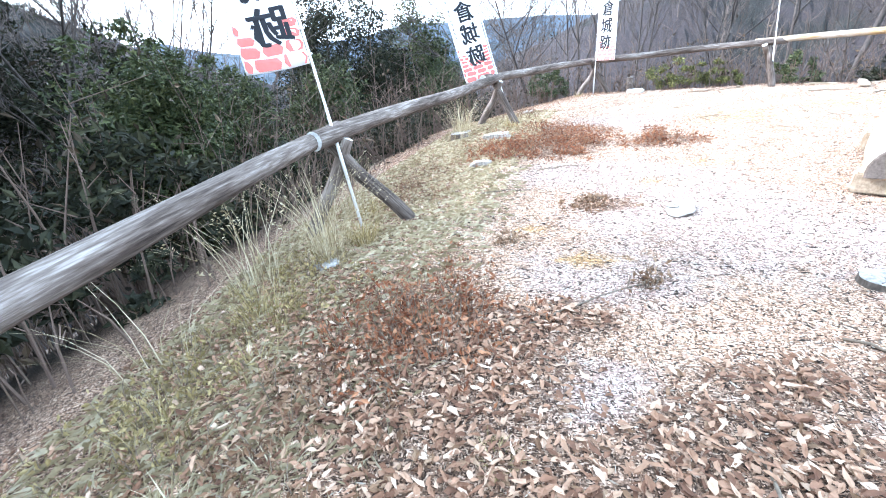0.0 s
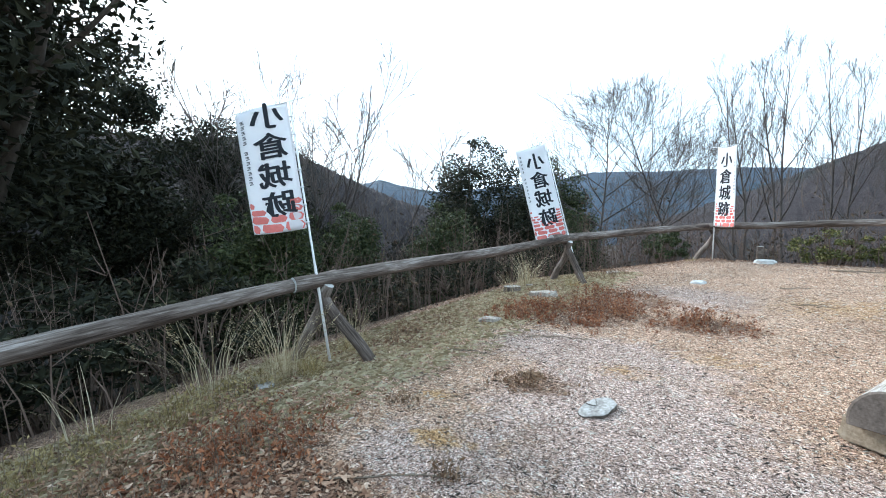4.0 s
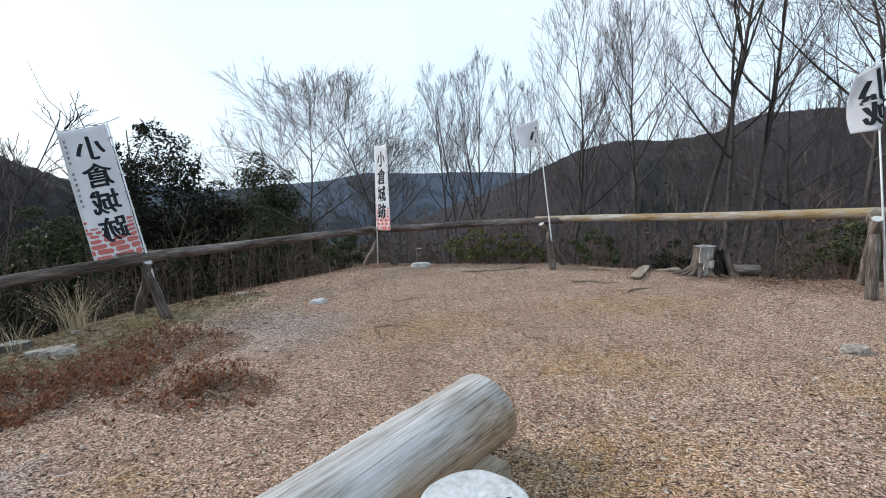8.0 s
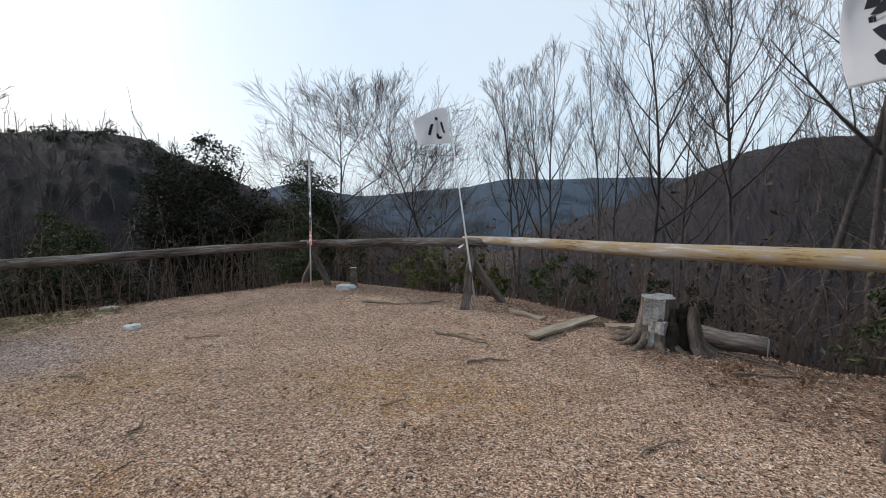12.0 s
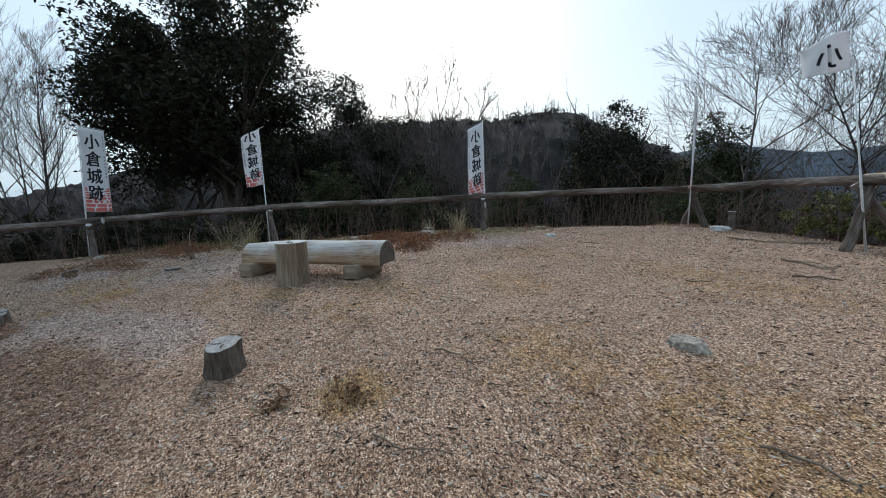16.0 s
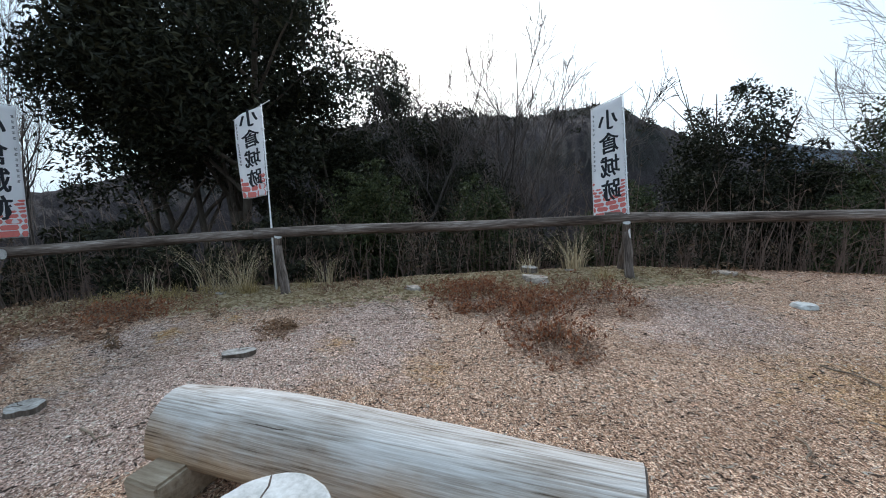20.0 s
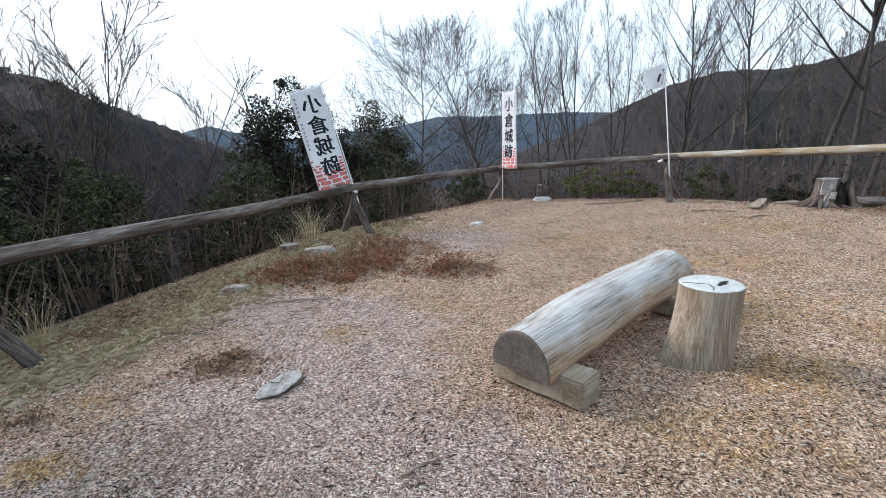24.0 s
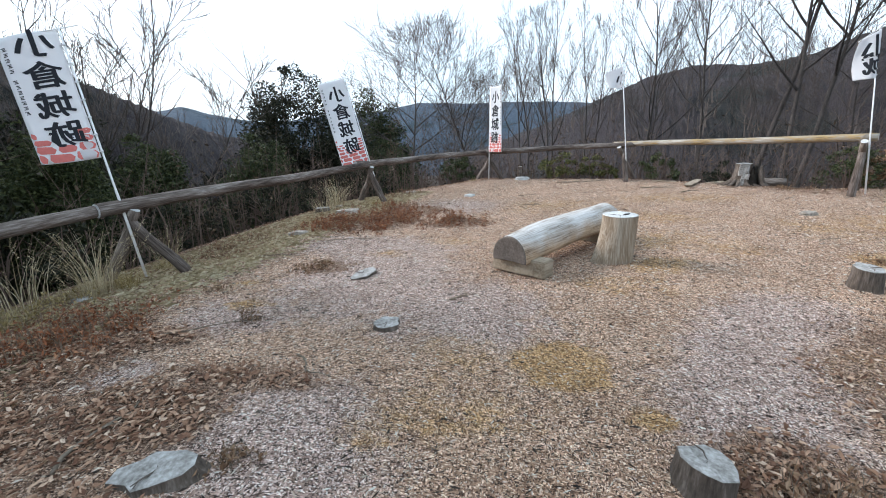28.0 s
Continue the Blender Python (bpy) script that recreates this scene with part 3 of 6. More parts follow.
def build_fence():
    fence = thing("log_fence", "weathered low log rail fence on crossed posts round the hilltop", "fence", (2.0, 13.3, 0))
    keys = list(BASE)
    for k, (u, v) in enumerate(zip(keys, keys[1:])):
        p, q = Vector(BASE[u]), Vector(BASE[v])
        d = (q - p).normalized()
        side = Vector((-d.y, d.x, 0)) * (0.062 if k % 2 else -0.03)
        pale = v == "g"
        add_log("rail", p - d * 0.28 + side + Vector((0, 0, 0.012 * (k % 2))), q + d * (0.16 if pale else 0.28) + side, 0.072 if not pale else 0.057, 0.062 if not pale else 0.068, 11 + k, RAIL_PALE if pale else RAIL_GREY, fence, "pale peeled newer log" if pale else "grey bark-covered log", n=22, wob=0.022 if not pale else 0.012)
    legs = {"a": [(-2.5, -1.5), (-3.3, -1.9)], "b": [(-2.0, 2.34), (-2.78, 2.02)], "c": [(-2.02, 5.65), (-2.88, 5.40)], "d": [(-1.22, 10.05), (-1.92, 10.36)], "e": [(0.89, 13.88), (0.16, 14.05)], "f": [(3.91, 12.79), (4.24, 13.50)], "g": [(7.12, 10.42), (7.66, 11.22)]}
    for k, (key, feet) in enumerate(legs.items()):
        bx, by, bz = BASE[key]
        for j, (x, y) in enumerate(feet):
            far = 0.34 if j else 0.16
            top = Vector((bx + (bx - x) * far, by + (by - y) * far, bz + (-0.05 if j else 0.0)))
            foot = Vector((x, y, ground_z(x, y) - 0.05))
            add_log("post", foot, top, 0.062, 0.052, 40 + 3 * k + j, BARK_GREY if j else RAIL_GREY, fence, n=9, sides=10, wob=0.03)
        ties = Tubes()
        for w in range(3):
            ring = [Vector((bx + 0.078 * math.cos(t), by + 0.03 * math.sin(2 * t), bz - 0.05 + 0.012 * w + 0.085 * math.sin(t))) for t in np.linspace(0, 2 * math.pi, 13)]
            ties.add(ring, [0.0035] * 13, 5)
        tie = part("rope_tie", ties.data(), ROPE, fence, "pale rope lashing")
        tie.matrix_basis = fence.matrix_world.inverted()
    return fence


build_fence()


# ---- banners ----
def glyph(text, size):
    """A character as a flat mesh, centred, from the built-in font."""
    cu = bpy.data.curves.new("glyph", "FONT")
    cu.body, cu.size, cu.align_x, cu.align_y, cu.resolution_u, cu.offset = text, size, "CENTER", "CENTER", 3, 0.007 * size
    ob = bpy.data.objects.new("glyph", cu)
    scene.collection.objects.link(ob)
    bpy.context.view_layer.update()
    me = bpy.data.meshes.new_from_object(ob.evaluated_get(bpy.context.evaluated_depsgraph_get()))
    bm = bmesh.new()
    bm.from_mesh(me)
    bmesh.ops.triangulate(bm, faces=bm.faces)
    v = [tuple(p.co) for p in bm.verts]
    f = [tuple(q.index for q in p.verts) for p in bm.faces]
    bm.free()
    bpy.data.objects.remove(ob)
    bpy.data.curves.remove(cu)
    bpy.data.meshes.remove(me)
    cx, cy = (max(c[0] for c in v) + min(c[0] for c in v)) / 2, (max(c[1] for c in v) + min(c[1] for c in v)) / 2
    return [(c[0] - cx, c[1] - cy) for c in v], f


GLYPHS = {c: glyph(c, 0.30) for c in "小倉城跡"}


def both_sides(surface, flat, faces, lift=0.003):
    """Print on both faces of a cloth: points (u, v) laid just proud of it on either side."""
    v, f = [], []
    for sgn in (1, -1):
        first = len(v)
        for u, w in flat:
            p, nrm = surface(u, w)
            v.append(tuple(p + nrm * lift * sgn))
        f += [tuple(first + i for i in (q if sgn > 0 else q[::-1])) for q in faces]
    return v, f


def stone_rows(width, height, rng):
    """Rounded stones of a printed wall, as flat outlines from the lower edge of the cloth."""
    flat, faces = [], []
    z = 0.008
    row = 0
    while z < height:
        h = max(0.045, 0.085 - 0.008 * row) + rng.uniform(-0.008, 0.008)
        x = 0.006 + rng.uniform(-0.05, 0)
        while x < width - 0.02:
            w = rng.uniform(0.12, 0.24) * (1 - 0.06 * row)
            reach = height * (0.55 + 0.45 * abs(2 * (x + w / 2) / width - 1) ** 1.4)
            if z + h < reach + 0.05:
                x0, x1 = max(0.004, x), min(width - 0.004, x + w - 0.014)
                if x1 - x0 > 0.03:
                    s = rng.uniform(-0.012, 0.012)
                    first = len(flat)
                    cut = min(0.022, (x1 - x0) / 4)
                    flat += [(x0 + cut, z), (x1 - cut, z + s * 0.4), (x1, z + h * 0.35), (x1 - cut * 0.6, z + h - 0.014 + s), (x0 + cut * 1.2, z + h - 0.016), (x0, z + h * 0.45)]
                    faces.append(tuple(range(first, first + 6)))
            x += w
        z += h
        row += 1
    return flat, faces


def build_banner(foot, top, away, width, drop, seed, label, wave=0.02, fold=0.0, droop=0.0, chars="小倉城跡", red=True, stretch=1.0, first_at=0.155, size=1.0):
    """A tall white banner on a leaning pole; away: the horizontal way in which the cloth leaves the pole."""
    foot, top, away = Vector(foot), Vector(top), Vector((*away, 0)).normalized()
    rng = random.Random(seed)
    ban = thing("banner", label, "banner", tuple(foot), "banners along the fence")
    inv = ban.matrix_world.inverted()
    up = (top - foot).normalized()
    out = (away - up * away.dot(up)).normalized()
    nrm = up.cross(out).normalized()

    def surface(u, w):
        # u: metres out from the pole; w: metres up from the cloth's lower edge
        t, s = u / width, w / drop
        b = wave * math.sin(t * 4.2 + seed + s * 2.2) * (0.35 + t) + fold * math.sin(t * math.pi) * (0.3 + 0.7 * s)
        squeeze = 1 - fold * 0.6
        p = top - up * (drop - w) + out * (0.02 + u * squeeze) + nrm * b - up * (droop * t * t * s + 0.01 * math.sin(t * 3))
        return p, nrm

    pole = Tubes().add([foot - up * 0.05, foot + up * 0.9, foot + up * 1.0, top + up * 0.03], [0.0135, 0.0135, 0.0105, 0.009], 10)
    part("pole", pole.data(), POLE_WHITE, ban, "white plastic pole").matrix_basis = inv
    tip = surface(width, drop)[0]
    bar = Tubes().add([top - out * 0.16 + up * 0.05, top + up * 0.012, tip + up * 0.012 + out * 0.02], [0.0055] * 3, 8)
    part("crossbar", bar.data(), POLE_WHITE, ban, "thin white top rod").matrix_basis = inv
    nu, nv = 12, 30
    grid = [surface(width * i / nu, drop * j / nv)[0] for j in range(nv + 1) for i in range(nu + 1)]
    v = [tuple(p + nrm * 0.0012) for p in grid] + [tuple(p - nrm * 0.0012) for p in grid]
    half = len(grid)
    f = []
    for j in range(nv):
        for i in range(nu):
            q = j * (nu + 1) + i
            f.append((q, q + 1, q + nu + 2, q + nu + 1))
            f.append((half + q + nu + 1, half + q + nu + 2, half + q + 1, half + q))
    rim = [i for i in range(nu + 1)] + [j * (nu + 1) + nu for j in range(1, nv + 1)] + [nv * (nu + 1) + i for i in range(nu - 1, -1, -1)] + [j * (nu + 1) for j in range(nv - 1, 0, -1)]
    for p, q in zip(rim, rim[1:] + rim[:1]):
        f.append((q, p, half + p, half + q))
    cloth = part("cloth", (v, f, True), CLOTH, ban, "white cloth panel")
    cloth.matrix_basis = inv
    for k in range(7):
        loops = Tubes()
        w = drop * (0.05 + 0.14 * k)
        c = top - up * (drop - w)
        loops.add([c + out * 0.028 + nrm * 0.012, c - out * 0.012 + nrm * 0.014, c - out * 0.012 - nrm * 0.014, c + out * 0.028 - nrm * 0.012], [0.007] * 4, 5)
        part("loop", loops.data(), CLOTH, ban).matrix_basis = inv
    for k, c in enumerate(chars):
        cv, cf = GLYPHS[c]
        step = drop * 0.205 * stretch
        tall = drop / 1.8 if red else 0.9
        cx, cw = width * 0.44, drop - drop * first_at - k * step
        sx = width / 0.6 * 1.05
        cv3, cf3 = [], []
        for dx, dy, up_by in ((0, 0, 0.0040), (0.007, 0.003, 0.0046), (-0.006, -0.004, 0.0052)):
            flat = [(cx + (x * 1.12 + dx) * sx * size, cw + (y * 1.15 + dy) * tall * size) for x, y in cv]
            pv, pf = both_sides(surface, flat, cf, up_by)
            cf3 += [tuple(i + len(cv3) for i in q) for q in pf]
            cv3 += pv
        part("character", (cv3, cf3), INK, cloth, "black brush-style character", "stuff")
    flat, faces = [], []
    for k in range(13):
        if k == 5:
            continue
        x0 = width * 0.86
        y0 = drop * (0.93 - k * 0.041)
        for dy, w in ((0.0, 0.030), (0.012, 0.022), (0.024, 0.030)):
            first = len(flat)
            xo = x0 + rng.uniform(0, 0.008)
            flat += [(xo, y0 - dy), (xo + w, y0 - dy), (xo + w, y0 - dy - 0.007), (xo, y0 - dy - 0.007)]
            faces.append((first, first + 1, first + 2, first + 3))
    if red:
        part("small_writing", both_sides(surface, flat, faces, 0.0035), INK, cloth, "column of tiny dark writing", "stuff")
        part("stone_wall_print", both_sides(surface, *stone_rows(width, drop * 0.30, rng), 0.003), RED, cloth, "faded red stone wall print", "stuff")
    return ban


def on(x, y):
    return (x, y, ground_z(x, y))


LABEL = "white banner with black characters, red stone print"
build_banner(on(-2.39, 2.08), (-2.59, 2.14, 2.54), (-0.85, 0.50), 0.50, 1.68, 1, LABEL + ", hanging straight", 0.015)
build_banner(on(-2.42, 5.47), (-2.72, 5.44, 2.44), (-0.58, -0.81), 0.48, 1.20, 2, LABEL + ", corner drooping", 0.03, 0.04, 0.12, first_at=0.08, stretch=1.12, size=1.1)
build_banner(on(-1.34, 10.14), (-2.02, 10.40, 2.46), (-0.95, -0.32), 0.54, 1.70, 3, LABEL + ", leaning pole", 0.018)
build_banner(on(0.51, 13.83), (0.56, 13.92, 2.42), (0.66, -0.75), 0.50, 1.68, 4, LABEL + ", hanging straight", 0.018)
build_banner(on(3.98, 13.06), (3.69, 12.96, 2.62), (-0.78, -0.63), 0.48, 0.44, 5, "white banner blown up and bunched at its pole top", 0.06, 0.12, 0.10, "小", False, 2.0, 0.55, 0.95)
build_banner(on(7.48, 10.66), (7.16, 10.66, 2.68), (-0.92, -0.32), 0.34, 0.74, 6, "white banner torn and twisted by wind at its pole top", 0.08, 0.14, 0.16, "小城", False, 1.75, 0.30, 1.25)


# ---- log bench and stool ----
def build_bench():
    near, far = Vector((1.53, 5.74, 0.0)), Vector((2.62, 7.42, 0.0))
    ax = (far - near).normalized()
    turn = math.degrees(math.atan2(ax.y, ax.x))
    length = (far - near).length
    bench = thing("log_bench", "split log bench with silvered wood on two cross blocks", "bench", (near.x, near.y, 0), turn=turn)
    v, f = [], []
    n, sides = 26, 26
    prof = []
    for k in range(sides):
        t = 2 * math.pi * k / sides
        c, s = math.cos(t), math.sin(t)
        prof.append((0.205 * c * (1.0 if s > -0.3 else 0.86), max(s * 0.225, -0.030 - 0.012 * abs(c))))
    for i in range(n + 1):
        t = i / n
        grow = 0.93 + 0.12 * t + 0.035 * math.sin(t * 5.0 + 0.6)
        off = 0.03 * math.sin(t * 3.1 + 0.4)
        for y, z in prof:
            k = 1 + 0.035 * noise.noise((t * 4, y * 9, z * 9))
            v.append((t * length, off + y * grow * k, 0.180 + z * grow * k + 0.02 * t + 0.012 * math.sin(t * 4)))
    for i in range(n):
        for k in range(sides):
            f.append((i * sides + k, (i + 1) * sides + k, (i + 1) * sides + (k + 1) % sides, i * sides + (k + 1) % sides))
    part("seat", (v, f, True), BENCH_WOOD, bench, "half-round log with long weathered grain")
    for i, nm in ((0, "near"), (n, "far")):
        ring = [v[i * sides + k] for k in range(sides)]
        cx = sum(p[0] for p in ring) / sides
        cy, cz = sum(p[1] for p in ring) / sides, sum(p[2] for p in ring) / sides
        sg = -1 if i == 0 else 1
        vv = list(ring) + [(p[0] + sg * 0.008, cy + (p[1] - cy) * 0.93, cz + (p[2] - cz) * 0.93) for p in ring] + [(cx + sg * 0.002, cy, cz)]
        ff = [(k, (k + 1) % sides, sides + (k + 1) % sides, sides + k) for k in range(sides)] + [(sides + k, sides + (k + 1) % sides, 2 * sides) for k in range(sides)]
        if sg < 0:
            ff = [q[::-1] for q in ff]
        part("end_face", (vv, ff), END_DARK, bench, "dark cracked sawn end")
    cracks = Tubes()
    for k in range(3):
        y0 = (-0.09, 0.02, 0.1)[k]
        pts = [(0.25 + 0.11 * j + 0.5 * k, y0 + 0.012 * math.sin(j * 1.3 + k), 0.190 + 0.2 * math.cos(y0 * 4.4) * (0.96 + 0.1 * (0.25 + 0.11 * j + 0.5 * k) / length) - 0.002) for j in range(8)]
        cracks.add(pts, [0.001, 0.003, 0.004, 0.004, 0.003, 0.004, 0.002, 0.001], 4)
    part("checks", cracks.data(), END_DARK, bench, "long dark drying cracks")
    for x, tilt in ((0.16, 2.0), (length - 0.32, -4.0)):
        bm = bmesh.new()
        bmesh.ops.create_cube(bm, size=1.0)
        bmesh.ops.scale(bm, vec=(0.19, 0.58, 0.16), verts=bm.verts)
        bmesh.ops.subdivide_edges(bm, edges=bm.edges[:], cuts=3, use_grid_fill=True)
        for vert in bm.verts:
            vert.co += Vector((noise.noise(vert.co * 9 + Vector((x, 0, 0))), noise.noise(vert.co * 9 + Vector((5, x, 0))), noise.noise(vert.co * 9 + Vector((0, 9, x))))) * 0.014
        bmesh.ops.bevel(bm, geom=[ed for ed in bm.edges if ed.calc_face_angle(0) > 0.9], offset=0.012, segments=2, affect="EDGES")
        b = part("block", bm, BLOCK_WOOD, bench, "rough squared cross block")
        b.matrix_basis = pose(x, -0.03, 0.085, 0, 0, tilt)
    return bench


build_bench()


def stump_shape(r, h, seed, sides=28, flare=0.25, lump=0.10, lean=(0, 0), rows=9, stretch=(1, 1), tilt=(0, 0)):
    """Side and top of a sawn trunk; returns both as lists."""
    v, f = [], []
    for j in range(rows + 1):
        t = j / rows
        fl = 1 + flare * (1 - t) ** 2.2
        for k in range(sides):
            th = 2 * math.pi * k / sides
            c, s = math.cos(th), math.sin(th)
            rr = r * fl * (1 + lump * noise.noise((c * 1.4 + seed, s * 1.4, t * 0.6)) + 0.03 * noise.noise((c * 6, s * 6 + seed, t * 0.8)))
            x, y = rr * c * stretch[0] + lean[0] * t, rr * s * stretch[1] + lean[1] * t
            v.append((x, y, -0.06 + (h + 0.06) * t + t * (x * tilt[0] + y * tilt[1])))
    for j in range(rows):
        for k in range(sides):
            f.append((j * sides + k, j * sides + (k + 1) % sides, (j + 1) * sides + (k + 1) % sides, (j + 1) * sides + k))
    ring = v[rows * sides:]
    cx, cy, cz = (sum(p[i] for p in ring) / sides for i in range(3))
    tv = list(ring)
    tf = []
    for m, s in enumerate((0.96, 0.7, 0.4)):
        tv += [(cx + (p[0] - cx) * s, cy + (p[1] - cy) * s, cz + (p[2] - cz) * s + 0.004 + 0.004 * noise.noise((p[0] * 20, p[1] * 20, s * 4))) for p in ring]
    tv.append((cx, cy, cz))
    for m in range(3):
        for k in range(sides):
            tf.append((m * sides + k, m * sides + (k + 1) % sides, (m + 1) * sides + (k + 1) % sides, (m + 1) * sides + k))
    tf += [(3 * sides + k, 3 * sides + (k + 1) % sides, 4 * sides) for k in range(sides)]
    return (v, f, True), (tv, tf), (cx, cy, cz)


def crack_lines(r, h, seed, n=3):
    rng = random.Random(seed)
    t = Tubes()
    for k in range(n):
        a = rng.uniform(0, 6.28)
        pts = [(r * s * math.cos(a + 0.2 * math.sin(5 * s + k)), r * s * math.sin(a + 0.2 * math.sin(5 * s + k)), h + 0.004) for s in (0.05, 0.3, 0.6, 0.92)]
        t.add(pts, [0.0010, 0.0030, 0.0038, 0.0030], 4)
    return t.data()


def build_stump(x, y, r, h, seed, label, top=CUT_GREY, side=BARK_GREY, turn=0.0, cracks=2, category="tree stump", **kw):
    st = thing("tree_stump", label, category, on(x, y), "sawn stumps in the clearing", turn)
    body, face, _ = stump_shape(r, h, seed, **kw)
    part("bark", body, side, st, "furrowed dark bark side")
    part("cut_face", face, top, st, "sawn grey top")
    if cracks:
        part("checks", crack_lines(r * 0.9, h, seed, cracks), END_DARK, st, "dark radial cracks")
    return st


def build_stool():
    st = thing("log_stool", "upright log section used as a stool, flared at its foot", "stool", on(2.58, 6.34), turn=200)
    body, face, c = stump_shape(0.168, 0.475, 3.0, 36, 0.10, 0.07, (-0.03, 0.0), 14)
    v = []
    for x, y, z in body[0]:
        a = math.atan2(y, x)
        pull = max(0, math.cos(a - 0.2)) ** 3 * max(0, 1 - z / 0.42) ** 1.5 * 0.10
        v.append((x + pull, y, z))
    part("trunk", (v, body[1], True), STOOL_SIDE, st, "tan barkless side with long grain")
    part("cut_face", face, CUT_PALE, st, "pale grey sawn top")
    hole = [(c[0] - 0.055 + 0.05 * math.cos(t) * (1 + 0.3 * math.sin(2 * t)), c[1] + 0.03 + 0.021 * math.sin(t) + 0.018 * math.cos(t)) for t in np.linspace(0, 2 * math.pi, 15)[:-1]]
    hv = [(x, y, c[2] + 0.009) for x, y in hole] + [(x * 0.9 + c[0] * 0.1 - 0.004, y, c[2] - 0.0) for x, y in hole]
    m = len(hole)
    hf = [(k, (k + 1) % m, m + (k + 1) % m, m + k) for k in range(m)] + [tuple(range(m))]
    part("rot_hole", (hv, hf), CHARRED, st, "small dark rotten hole")
    part("checks", crack_lines(0.14, 0.475, 8, 2), END_DARK, st, "fine cracks across the top")


build_stool()

build_stump(0.69, 4.52, 0.10, 0.035, 5.0, "low sawn stump with bluish grey top", CUT_GREY, STUMP_BARK, turn=20, lump=0.3, flare=0.35, sides=22)
build_stump(0.08, 5.62, 0.125, 0.025, 7.0, "very low flat grey sawn stump on the wood chips", CUT_GREY, STUMP_BARK, turn=70, lump=0.35, stretch=(1.2, 0.8), flare=0.05, tilt=(0.1, -0.08), sides=20)
build_stump(2.49, 3.48, 0.115, 0.125, 9.0, "many-sided sawn stump with grey-green top beside dead twigs", CUT_GREY, STUMP_BARK, turn=50, lump=0.4, stretch=(1.15, 1), cracks=3, tilt=(-0.15, 0.08), sides=11)
build_stump(0.18, 2.99, 0.125, 0.045, 13.0, "low heart-shaped grey stump among fallen leaves", CUT_GREY, STUMP_BARK, turn=15, lump=0.6, stretch=(1.4, 0.95), flare=0.3, cracks=3, tilt=(0.08, 0.14), sides=13)
build_stump(4.66, 6.05, 0.115, 0.19, 17.0, "small sawn stump with dark bark on the wood chips", CUT_GREY, STUMP_BARK, turn=80, lump=0.3, tilt=(0.1, 0.12), sides=18)
build_stump(5.9, 5.0, 0.09, 0.20, 21.0, "small pale-topped stump in brown leaf litter", CUT_PALE, STUMP_BARK, turn=10, lump=0.2)
build_stump(3.9, 3.55, 0.095, 0.22, 25.0, "tall narrow sawn stump at the edge of the leaf litter", CUT_GREY, turn=0, lump=0.2, tilt=(0.1, 0.1))
build_stump(3.52, 3.16, 0.055, 0.13, 29.0, "thin blackened stump in the leaf litter", CHARRED, CHARRED, cracks=0, lump=0.3)
build_stump(13.0, 8.3, 0.13, 0.32, 33.0, "small stump in front of the bushes", CUT_PALE, cracks=0)
build_stump(13.8, 6.0, 0.19, 0.62, 35.0, "grey weathered stump near the bushes", CUT_GREY, cracks=0)
build_stump(14.1, 5.35, 0.17, 0.55, 37.0, "dark weathered stump near the bushes", CUT_GREY, CHARRED, cracks=0)
build_stump(-2.1, 9.02, 0.10, 0.09, 41.0, "low rotten stump with split grey top by the fence", CUT_GREY, lump=0.3, stretch=(1.4, 0.9), turn=30)
build_stump(1.36, 13.98, 0.06, 0.34, 43.0, "thin upright stump behind the flat stone", CUT_GREY, cracks=0, flare=0.1)


